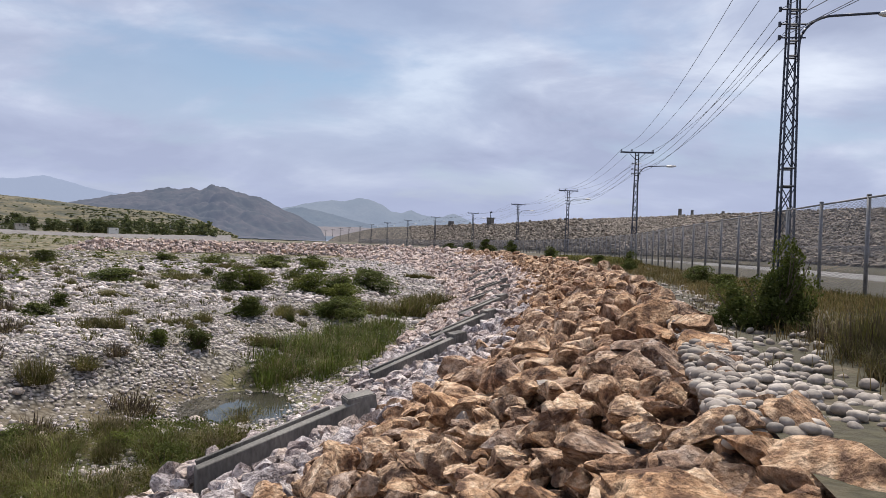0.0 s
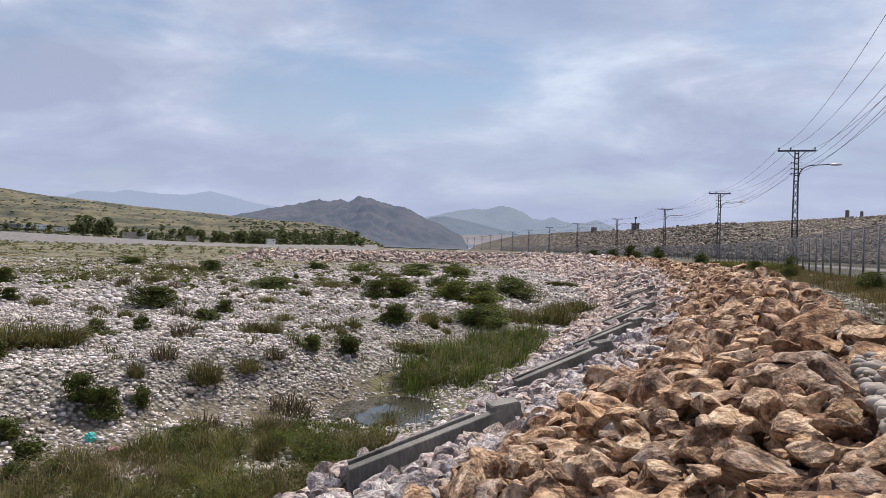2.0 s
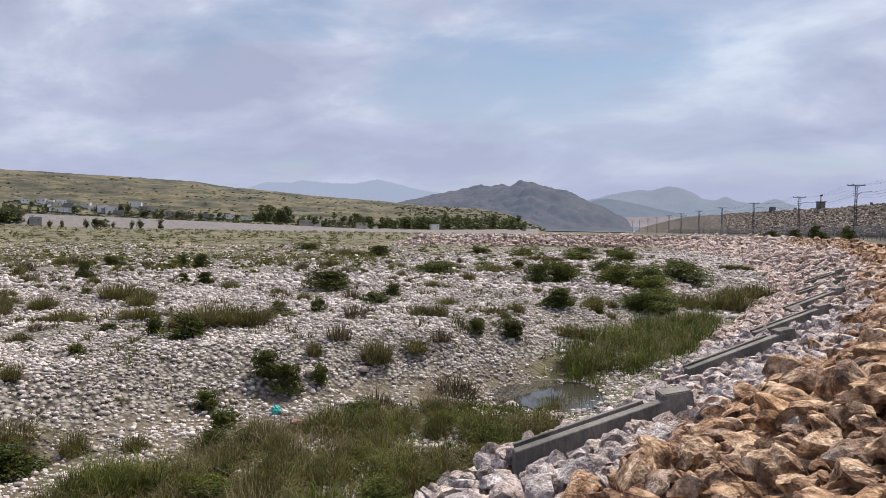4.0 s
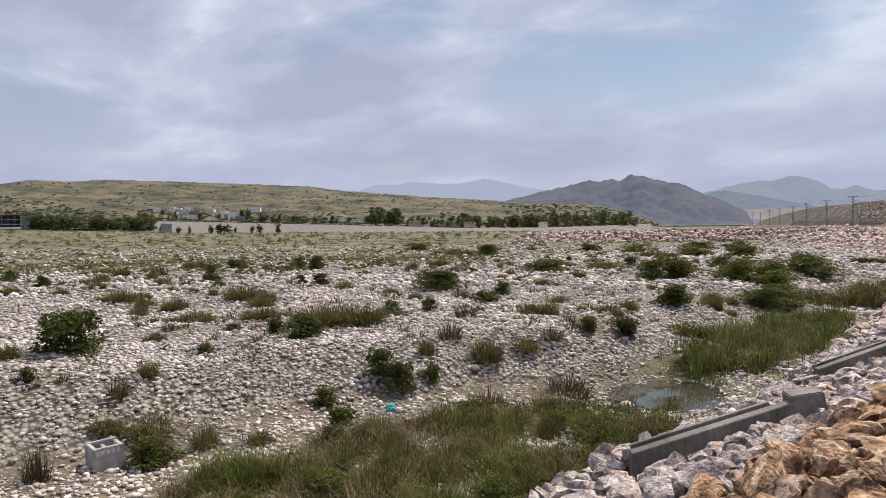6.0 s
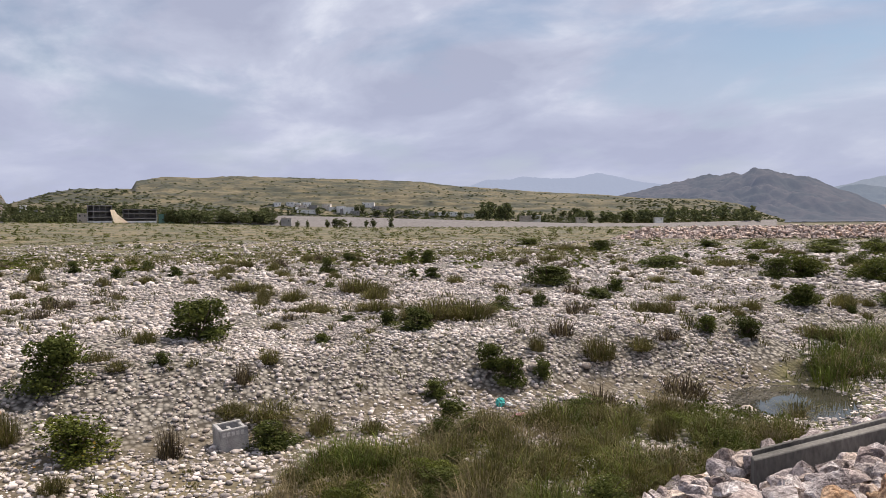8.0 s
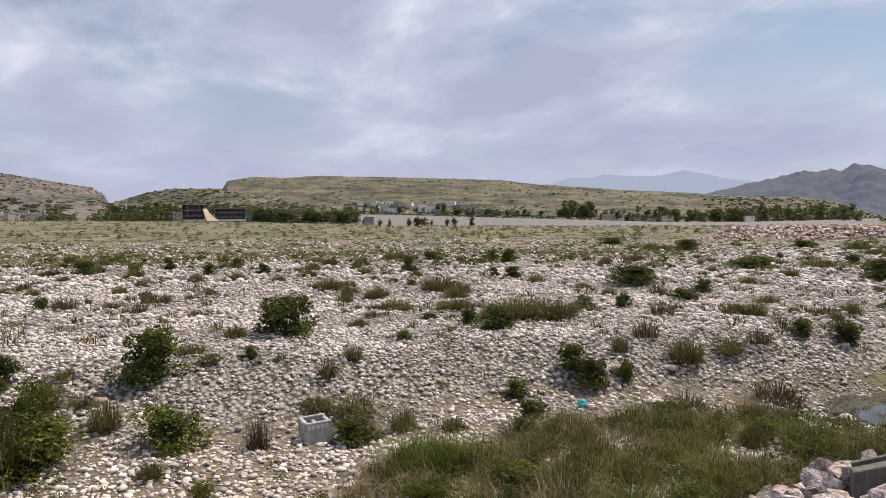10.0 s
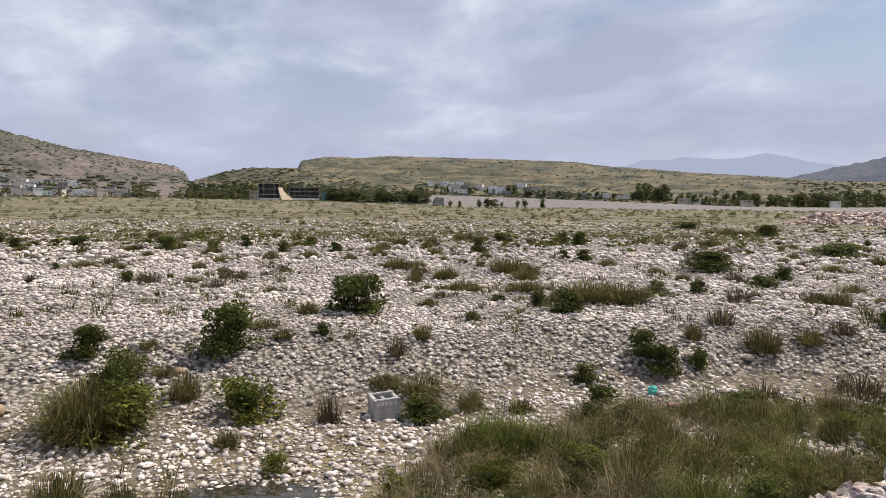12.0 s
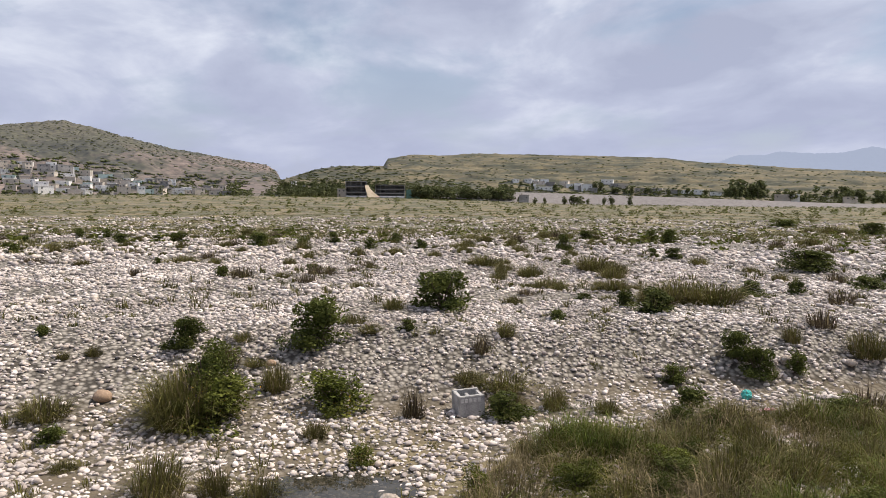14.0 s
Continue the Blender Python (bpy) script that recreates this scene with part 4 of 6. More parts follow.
for w in WALLS:
    baffle_wall(*w)

# ---------------- fence ----------------
def along(curve, first, last, gap):
    c = np.concatenate([[0], np.cumsum(np.linalg.norm(np.diff(curve[:, :2], axis=0), axis=1))])
    s0 = np.interp(first, curve[:, 1], c)
    s = np.arange(s0, np.interp(last, curve[:, 1], c), gap)
    return np.stack([np.interp(s, c, curve[:, k]) for k in range(3)], 1)


def netting(width, height, pitch, wire):
    """Woven wire: two sets of slanting strands, cut to the panel."""
    v, f = [], []
    for sign in (1, -1):
        for k in np.arange(-height, width, pitch):
            x0, x1 = max(k, 0), min(k + height, width)
            if x1 - x0 < 0.02:
                continue
            z0, z1 = x0 - k, x1 - k
            if sign < 0:
                z0, z1 = height - z0, height - z1
            i = len(v)
            y = 0.004 * sign
            v += [(x0 / width, y, z0 - wire), (x0 / width, y, z0 + wire), (x1 / width, y, z1 + wire), (x1 / width, y, z1 - wire)]
            f.append((i, i + 1, i + 2, i + 3))
    return raw("netting", np.array(v), np.array(f), M_STEEL)


def chain_fence(curve, first, last, gap, height, label):
    p = along(curve, first, last, gap)
    root = new("chain_link_fence")
    root.matrix_world = pose(*p[0])
    base = Vector(p[0])
    bm = rod(bmesh.new(), (0, 0, -0.3), (0, 0, height + 0.06), 0.05, sides=10)
    rod(bm, (0, 0, height + 0.05), (0, 0, height + 0.09), 0.06, 0.05, sides=10)
    post = part("post", bm, M_STEEL, root, smooth=True)
    bm = rod(bmesh.new(), (0, 0, 0), (1, 0, 0), 0.027, sides=8)
    rail = part("top_rail", bm, M_STEEL, root, smooth=True)
    net = mesh_part("panel", netting(gap, height - 0.12, 0.078, 0.0085), root)
    for k in range(len(p)):
        a = Vector(p[k]) - base
        o = post if k == 0 else mesh_part("post", post.data, root)
        o.matrix_basis = Matrix.Translation(a) @ pose(0, 0, 0, rng.normal(0, 0.5), rng.normal(0, 0.5), 0)
        if k + 1 < len(p):
            d = Vector(p[k + 1]) - Vector(p[k])
            turn = math.atan2(d.y, d.x)
            m = Matrix.Translation(a) @ Matrix.Rotation(turn, 4, "Z") @ Matrix.Diagonal((d.length, 1, 1, 1))
            r = rail if k == 0 else mesh_part("top_rail", rail.data, root)
            r.matrix_basis = Matrix.Translation((0, 0, height)) @ m
            q = net if k == 0 else mesh_part("panel", net.data, root)
            q.matrix_basis = Matrix.Translation((0, 0, 0.08)) @ m
    return tagged(root, label, "fence")


chain_fence(FENCE, -8.6, 440, 3.0, 2.5, "galvanised chain-link fence with round steel posts")
chain_fence(beside(FENCE, 20.0, 3.5), 0, 200, 4.0, 2.2, "second chain-link fence beyond the service road")

# ---------------- lattice masts ----------------
MASTS = [(11.43, 25.0), (17.9, 69.8), (19.6, 118), (16, 161), (8.3, 212), (-3, 253), (-14.6, 300), (-26.3, 345.7), (-38, 389), (-50, 443), (-64, 500), (-78, 560), (-93, 620), (-110, 690)]
TOP = 10.3


def build_mast():
    root = new("lattice_mast")
    half = lambda z: 0.245 - 0.105 * z / TOP
    for sx in (-1, 1):
        for sy in (-1, 1):
            part("leg", rod(bmesh.new(), (sx * half(-0.3), sy * half(-0.3), -0.3), (sx * half(TOP), sy * half(TOP), TOP), 0.045, 0.04, 4), M_MAST, root)

    def brace(a, b, r):
        part("brace", rod(bmesh.new(), a, b, r, sides=4), M_MAST, root)

    zs = list(np.linspace(0.2, 3.3, 5)) + list(np.linspace(4.0, 7.6, 6))
    for z0, z1 in zip(zs[:-1], zs[1:]):
        if z1 - z0 > 0.65 and 3.2 < z0 < 4.0:
            continue
        for s in (-1, 1):
            a, b = half(z0), half(z1)
            brace((-a, s * a, z0), (b, s * b, z1), 0.018), brace((a, s * a, z0), (-b, s * b, z1), 0.018)
    for z in (3.35, 3.95, 7.7, 8.2, 8.7, 9.2, 9.7, 10.1):
        h = half(z)
        for s in (-1, 1):
            brace((-h, s * h, z), (h, s * h, z), 0.035)
    bm = box(bmesh.new(), (3.1, 0.12, 0.14), pose(0, 0, TOP + 0.05))
    for s in (-1, 1):
        rod(bm, (s * 0.17, 0, TOP - 0.6), (s * 0.75, 0, TOP), 0.03, sides=4)
    crossarm = part("crossarm", bm, M_MAST, root)
    for x in (-1.45, -0.5, 1.45):
        bm = rod(bmesh.new(), (x, 0, TOP + 0.1), (x, 0, TOP + 0.2), 0.03, sides=8)
        rod(bm, (x, 0, TOP + 0.18), (x, 0, TOP + 0.33), 0.075, 0.055, 8)
        part("insulator", bm, M_WIRE, crossarm)
    for z in (9.3, 8.8, 8.35):
        bm = rod(bmesh.new(), (-0.4, 0, z), (0.42, 0, z), 0.03, sides=6)
        rod(bm, (-0.42, 0, z - 0.08), (-0.42, 0, z + 0.08), 0.05, sides=8)
        part("cable_bracket", bm, M_MAST, root)
    pts = [Vector((0.2, 0, 7.6)), Vector((0.22, 0, 8.1))]
    for k in range(9):
        a = math.pi / 2 * k / 8
        pts.append(Vector((0.22 + 1.1 * (1 - math.cos(a)), 0, 8.1 + 0.98 * math.sin(a))))
    pts.append(Vector((2.7, 0, 9.16)))
    bm = bmesh.new()
    for a, b in zip(pts[:-1], pts[1:]):
        rod(bm, a, b, 0.045, sides=8)
    lamp_arm = part("lamp_arm", bm, M_MAST, root, smooth=True)
    bm = bmesh.new()
    bmesh.ops.create_uvsphere(bm, u_segments=12, v_segments=8, radius=1, matrix=pose(3.15, 0, 9.15, 0, -3) @ Matrix.Diagonal((0.52, 0.17, 0.12, 1)))
    part("lamp_head", bm, M_LAMP, lamp_arm, "pale grey street lamp head", True)
    return tagged(root, "dark lattice steel mast with crossarm and street lamp", "mast", "masts along the service road")


def heading(k):
    a, b = np.array(MASTS[max(k - 1, 0)]), np.array(MASTS[min(k + 1, len(MASTS) - 1)])
    return math.degrees(math.atan2(*(b - a))) * -1


mast = build_mast()
poses = [pose(x, y, 3.45, 0, 0, heading(k)) for k, (x, y) in enumerate(MASTS)]
mast.matrix_world = poses[0]
for m in poses[1:]:
    copy_thing(mast, m)
first = (9.6, -19.0)
ends = [pose(first[0], first[1], 3.45, 0, 0, heading(0))] + poses
ATTACH = [(-1.45, TOP + 0.33), (-0.5, TOP + 0.33), (1.45, TOP + 0.33), (-0.42, 9.3), (-0.42, 8.8), (0.42, 8.8), (-0.42, 8.35)]
for k, (m0, m1) in enumerate(zip(ends[:-1], ends[1:])):
    if k > 8:
        break
    for x, z in ATTACH:
        a, b = m0 @ Vector((x, 0, z)), m1 @ Vector((x, 0, z))
        cu = bpy.data.curves.new("overhead_cable", "CURVE")
        cu.dimensions, cu.bevel_depth, cu.bevel_resolution = "3D", 0.011, 1
        sp = cu.splines.new("POLY")
        sp.points.add(16)
        for i in range(17):
            t = i / 16
            p = a.lerp(b, t) - Vector((0, 0, 4 * t * (1 - t) * (0.85 + 0.25 * (x < 0))))
            sp.points[i].co = (*p, 1)
        cu.materials.append(M_WIRE)
        tagged(new("overhead_cable", cu), "thin black overhead cable sagging between masts", "cable", "cables between the masts")

# ---------------- plants ----------------
M_LEAF = leafy("dark_green_leaf", (0.042, 0.056, 0.013), (0.108, 0.122, 0.032))
M_LEAF_YELLOW = leafy("yellow_green_leaf", (0.052, 0.070, 0.012), (0.130, 0.138, 0.030))
M_BLADE = leafy("olive_grass", (0.062, 0.066, 0.018), (0.170, 0.152, 0.052))
M_REED = leafy("green_reed", (0.050, 0.074, 0.013), (0.130, 0.150, 0.034))
M_STRAW = leafy("dry_grass", (0.095, 0.078, 0.042), (0.215, 0.175, 0.100))
M_BROWN_STEM = leafy("brown_dead_stem", (0.046, 0.036, 0.024), (0.110, 0.084, 0.060))
M_GOLD = leafy("golden_verge_grass", (0.115, 0.082, 0.030), (0.235, 0.175, 0.075))
M_PLAIN = leafy("plain_grass", (0.085, 0.084, 0.036), (0.200, 0.175, 0.088))
M_TWIG = mat("twig", (0.07, 0.05, 0.035), (0.13, 0.10, 0.07), 6, 0.9, 0.2, 8)
M_BLOOM = leafy("orange_blossom", (0.45, 0.20, 0.02), (0.6, 0.35, 0.05))


def leaf_cloud(n, leaf, seed, clumps=24, flat=1.0):
    """Leaves in lumps: within a shape one wide and one high. Kite-shaped, each in its own direction."""
    r = np.random.default_rng(seed)
    a, h = r.uniform(0, 6.28, clumps), 0.05 + 0.75 * r.random(clumps) ** 1.2
    d = r.uniform(0.04, 0.42, clumps) * np.sqrt(np.clip(1.05 - h, 0.12, 1))
    centre = np.stack([d * np.cos(a), d * np.sin(a), h], 1)
    size = r.uniform(0.13, 0.25, clumps)
    k = r.integers(0, clumps, n)
    w = r.normal(size=(n, 3))
    w /= np.linalg.norm(w, axis=1)[:, None]
    p = centre[k] + w * (size[k] * r.uniform(0.45, 1.0, n) ** 0.6)[:, None] * (1, 1, 0.85 * flat)
    p[:, 2] = np.abs(p[:, 2])
    u = r.normal(size=(n, 3)) + w * 0.8
    u /= np.linalg.norm(u, axis=1)[:, None]
    q = np.cross(u, r.normal(size=(n, 3)))
    q /= np.linalg.norm(q, axis=1)[:, None]
    ln = leaf * r.uniform(0.6, 1.3, n)[:, None]
    v = np.stack([p - u * ln * 0.5, p + q * ln * 0.3, p + u * ln * 0.5, p - q * ln * 0.3], 1).reshape(-1, 3)
    return v, np.arange(4 * n).reshape(-1, 4)


def blades(p, height, out, width, seed, droop=0.5):
    """Grass blades from feet p (n, 3): height and outward lean (n, 2) in metres; two bent lengths and a tip."""
    r = np.random.default_rng(seed)
    n = len(p)
    side = np.stack([-out[:, 1], out[:, 0], np.zeros(n)], 1) + np.concatenate([r.normal(0, 0.02, (n, 2)), np.zeros((n, 1))], 1)
    side /= np.linalg.norm(side, axis=1)[:, None] + 1e-9
    side *= (np.asarray(width) * r.uniform(0.6, 1.3, n))[:, None]
    up, o = np.zeros((n, 3)), np.concatenate([out, np.zeros((n, 1))], 1)
    up[:, 2] = height
    mid = p + up * 0.62 + o * 0.38
    tip = p + up * (1 - droop * r.uniform(0, 0.6, n))[:, None] + o
    v = np.stack([p - side, p + side, mid - side * 0.75, mid + side * 0.75, tip], 1).reshape(-1, 3)
    f = np.array([(0, 1, 2), (1, 3, 2), (2, 3, 4)])[None] + (np.arange(n) * 5)[:, None, None]
    return v, f.reshape(-1, 3)


def make_shrub(seed, leaf_mat, n, leaf, bloom=False):
    root = new("shrub")
    mesh_part("foliage", raw("foliage", *leaf_cloud(n, leaf, seed), leaf_mat), root)
    r = random.Random(seed)
    bm = bmesh.new()
    for _ in range(9):
        a, d = r.uniform(0, 6.28), r.uniform(0.1, 0.4)
        rod(bm, (0, 0, -0.05), (d * 0.4 * math.cos(a), d * 0.4 * math.sin(a), 0.35), 0.014, 0.010, 5)
        rod(bm, (d * 0.4 * math.cos(a), d * 0.4 * math.sin(a), 0.35), (d * math.cos(a), d * math.sin(a), r.uniform(0.55, 0.85)), 0.010, 0.004, 5)
    part("stem_frame", bm, M_TWIG, root)
    if bloom:
        mesh_part("blossom_cover", raw("blossom_cover", *leaf_cloud(70, 0.03, seed + 500), M_BLOOM), root, "small orange-yellow blossoms")
    return root


def make_tuft(seed, material, n, dry_share, dry_mat, width=0.010):
    root = new("grass_tuft")
    r = np.random.default_rng(seed)
    for name, k, mt in (("green_growth", int(n * (1 - dry_share)), material), ("dead_growth", int(n * dry_share), dry_mat)):
        a, d = r.uniform(0, 6.28, k), 0.36 * np.sqrt(r.random(k))
        p = np.stack([d * np.cos(a), d * np.sin(a), np.full(k, -0.03)], 1)
        h = (0.28 + 0.72 * r.random(k) ** 1.4) * (1.05 - 0.9 * d)
        lean = r.uniform(0.05, 0.5, k) * (0.35 + d / 0.30)
        b = a + r.normal(0, 0.6, k)
        out = np.stack([lean * np.cos(b), lean * np.sin(b)], 1) * 0.8
        mesh_part(name, raw(name, *blades(p, h, out, np.full(k, width), seed + k, 0.9), mt), root)
    return root


BIG_CLUMP = [(-16.6, 3.7, 2.56, 1.96)]
LEAFY_SHRUBS_A = [(-16.7, 1.0, 0.67, 0.41), (-13.4, 10.0, 1.27, 0.62), (-11.7, 14.1, 0.87, 0.57), (-13.3, 15.4, 0.76, 0.66), (-12.3, 17.4, 1.0, 0.86), (-11.8, 18.3, 0.59, 0.69), (-18.4, 7.5, 1.62, 1.41), (-12.9, 17.4, 0.93, 0.95), (-20.2, 4.5, 1.12, 0.9), (-17.9, 9.9, 0.51, 0.4), (-20.7, 12.7, 2.06, 1.42), (-16.8, 18.4, 1.63, 0.77), (-9.5, 25.1, 0.79, 0.73), (-8.6, 26.3, 1.17, 0.75), (-20.7, 18.9, 0.61, 0.32), (-17.7, 24.5, 1.27, 0.58), (-17.1, 26.5, 0.72, 0.68), (-9.0, 34.8, 1.93, 0.97), (-16.6, 30.7, 1.61, 0.67), (-9.1, 35.3, 1.4, 0.85), (-6.2, 42.3, 2.63, 1.48), (-6.3, 43.3, 3.7, 1.52), (-5.3, 45.4, 2.45, 1.23), (-22.9, 36.3, 3.29, 1.48)]
LEAFY_SHRUBS_B = [(-42.0, 7.8, 0.46, 0.46), (-24.2, 38.7, 2.45, 1.22), (-6.7, 50.2, 3.1, 1.76), (-7.3, 52.6, 3.66, 2.04), (-32.3, 35.1, 1.02, 0.66), (-8.7, 49.9, 3.48, 1.94), (-31.8, 36.4, 1.18, 0.81), (-14.1, 49.2, 2.35, 1.76), (-40.6, 35.2, 1.07, 1.44), (-13.1, 50.8, 3.21, 2.01), (-48.2, 23.5, 0.9, 0.9), (-47.9, 27.4, 0.93, 0.76), (-53.4, 20.5, 1.14, 0.79), (-24.6, 55.7, 4.42, 1.4), (-6.1, 64.2, 4.44, 2.22), (-54.4, 17.4, 1.75, 1.1), (-54.9, 23.5, 1.37, 0.92), (-53.1, 28.2, 1.29, 0.83), (-62.0, 13.1, 1.7, 0.97), (-65.1, 9.3, 1.41, 0.91), (-46.5, 52.7, 1.93, 1.4), (-12.8, 64.6, 2.52, 1.51), (-48.9, 52.6, 1.87, 1.21), (-52.0, 47.6, 1.62, 0.97)]
LEAFY_SHRUBS_C = [(-48.0, 54.3, 1.66, 1.11), (-17.0, 99.4, 4.62, 2.31), (-25.0, 105.4, 6.61, 1.66), (-53.8, 99.9, 3.9, 2.16), (-36.2, 118.0, 6.59, 1.88), (-22.3, 124.1, 5.77, 2.41), (-47.2, 125.9, 5.13, 1.54), (-30.7, 136.4, 6.4, 1.6), (-78.6, 117.7, 5.4, 1.95)]
YELLOW_SHRUBS = [(-12.9, 6.1, 0.58, 0.43), (-15.7, 6.7, 1.76, 1.01)]
GRASS_TUFTS_A = [(-12.5, 4.0, 0.8, 0.69), (-12.9, 3.3, 0.55, 0.85), (-13.1, 2.4, 0.92, 1.14), (-11.4, 8.9, 0.47, 0.49), (-11.1, 9.6, 0.82, 0.74), (-14.9, 1.1, 0.48, 0.31), (-14.3, 5.7, 0.49, 0.58), (-12.3, 12.0, 0.61, 0.49), (-13.3, 11.3, 0.62, 0.86), (-10.4, 13.7, 1.09, 0.77), (-18.0, 1.0, 1.06, 0.74), (-17.2, 5.9, 0.72, 1.03), (-14.8, 10.9, 1.3, 0.59), (-18.4, 5.8, 0.61, 0.31), (-18.9, 5.1, 0.92, 0.78), (-5.7, 21.6, 1.22, 0.62), (-20.8, 1.6, 0.33, 0.33), (-20.8, 2.3, 0.41, 0.42), (-19.6, 5.8, 0.48, 0.4), (-16.5, 12.2, 0.55, 0.56), (-11.2, 20.7, 1.09, 1.11), (-12.5, 19.2, 0.53, 0.81), (-10.5, 22.1, 0.86, 0.67), (-6.1, 26.7, 1.28, 0.54)]
GRASS_TUFTS_B = [(-7.5, 30.6, 1.69, 0.74), (-18.0, 20.9, 2.12, 1.28), (-17.1, 21.4, 2.32, 1.06), (-21.7, 21.5, 1.41, 0.83), (-24.3, 20.3, 1.46, 0.74), (-10.6, 30.2, 0.98, 0.61), (-10.2, 32.0, 0.9, 0.78), (-28.3, 20.5, 0.81, 0.54), (-8.2, 38.6, 1.21, 1.07), (-28.3, 22.4, 1.25, 0.98), (-8.2, 39.1, 0.92, 1.08), (-31.9, 11.2, 0.78, 0.47), (-7.6, 40.9, 0.8, 0.58), (-27.6, 26.2, 2.62, 1.17), (-32.0, 22.4, 1.79, 0.9), (-39.5, 14.3, 0.81, 0.81), (-2.0, 50.8, 3.51, 2.15), (-42.4, 9.1, 1.5, 0.5), (-44.0, 4.3, 1.02, 0.51), (-28.3, 34.5, 1.19, 0.86), (-38.8, 23.3, 0.86, 0.69), (-44.5, 20.8, 1.13, 0.94), (-43.2, 22.9, 1.31, 0.75), (-18.5, 41.4, 1.39, 0.52)]
GRASS_TUFTS_C = [(-0.6, 59.3, 2.73, 1.82), (-46.2, 30.2, 1.68, 0.76), (-57.8, 3.9, 1.11, 0.66), (-55.9, 15.3, 1.33, 0.67), (-21.0, 59.3, 3.13, 0.97), (-56.7, 38.3, 3.13, 0.79), (-4.2, 100.1, 4.6, 0.92), (-27.8, 94.9, 4.53, 1.36), (-56.4, 94.4, 3.37, 1.68)]
DRY_TUFTS = [(-14.4, 8.1, 0.59, 1.23), (-9.4, 17.5, 0.93, 0.88), (-16.1, 11.1, 0.53, 0.93), (-8.4, 20.7, 1.48, 1.07), (-10.1, 23.2, 0.98, 0.69), (-12.6, 20.8, 0.94, 0.95), (-14.4, 24.8, 1.1, 0.89), (-31.1, 15.1, 0.48, 0.38), (-32.1, 9.5, 1.15, 0.9), (-36.5, 5.8, 0.71, 0.71), (-34.0, 15.6, 0.63, 0.4), (-46.5, 2.2, 1.36, 0.71)]

SHRUB_LABEL = "dense dark-green leafy shrub growing among pale cobbles"
shrubs = [make_shrub(300 + k, M_LEAF, 4800, 0.056) for k in range(5)]
small_shrubs = [make_shrub(330 + k, M_LEAF, 2200, 0.075) for k in range(4)]
wide_shrubs = [make_shrub(360 + k, M_LEAF if k < 2 else M_LEAF_YELLOW, 5600, 0.045) for k in range(3)]
yellow_shrubs = [make_shrub(390, M_LEAF_YELLOW, 3000, 0.056, True)]
tufts = [make_tuft(400 + k, M_BLADE, 700, 0.32, M_STRAW, 0.0065) for k in range(5)]
dry_tufts = [make_tuft(430 + k, M_BROWN_STEM, 260, 0.4, M_STRAW) for k in range(3)]
clump = make_tuft(450, M_BLADE, 2200, 0.18, M_STRAW, 0.005)
verge_clump = make_tuft(455, M_BLADE, 1500, 0.45, M_BROWN_STEM, 0.003)
USED = set()


def plant(models, x, y, w, h, label, category, group, z=None):
    ob = models[rng.integers(len(models))]
    m = (pose(x, y, float(bed_z(x, y)) - 0.02 if z is None else z, rng.normal(0, 4), rng.normal(0, 4), rng.uniform(0, 360))
         @ Matrix.Diagonal((w, w, h, 1)))
    if ob.name in USED:
        ob = copy_thing(ob, m @ Matrix.Diagonal([1 / k for k in ob.scale] + [1]))
    else:
        USED.add(ob.name)
        ob.matrix_world = m
    return tagged(ob, label, category, group)


for x, y, w, h in LEAFY_SHRUBS_A + LEAFY_SHRUBS_B + LEAFY_SHRUBS_C:
    models = wide_shrubs if w > 2.2 else shrubs if w > 0.9 else small_shrubs
    plant(models, x, y, w * 1.12, h * (0.85 if w > 2.2 else 1.05), "wide spreading green shrub on the gravel bar" if w > 2.2 else SHRUB_LABEL if w > 0.9 else "small dark-green shrub between cobbles", "shrub", "shrubs on the river bed")
for x, y, w, h in YELLOW_SHRUBS:
    plant(yellow_shrubs, x, y, w * 1.1, h, "yellow-green shrub with small orange blossoms", "shrub", "shrubs on the river bed")
for x, y, w, h in GRASS_TUFTS_A + GRASS_TUFTS_B + GRASS_TUFTS_C:
    plant(tufts, x, y, w * 1.15, h * 1.1, "olive-green grass tuft with dry blades among cobbles", "grass tuft", "grass tufts on the river bed")
    if w > 1.2:
        for _ in range(3):
            plant(tufts, x + rng.normal(0, w * 0.45), y + rng.normal(0, w * 0.45), w * 0.6, h * rng.uniform(0.5, 0.9), "olive-green grass tuft with dry blades among cobbles", "grass tuft", "grass tufts on the river bed")
for x, y, w, h in DRY_TUFTS:
    plant(dry_tufts, x, y, w * 1.1, h, "dry brown tuft of dead stems among cobbles", "dry tuft", "dry tufts on the river bed")
for x, y, w, h in BIG_CLUMP:
    plant([clump], x, y, w * 0.8, h * 0.95, "big arching grass clump grown through with a shrub", "grass clump", "")
    plant(wide_shrubs, x - 0.5, y + 0.5, w * 0.7, h * 0.85, "leafy shrub grown through the grass clump", "shrub", "shrubs on the river bed")
    plant(yellow_shrubs, x + 0.45, y + 0.45, w * 0.8, h * 0.62, "low leafy shrub at the foot of the grass clump", "shrub", "shrubs on the river bed")

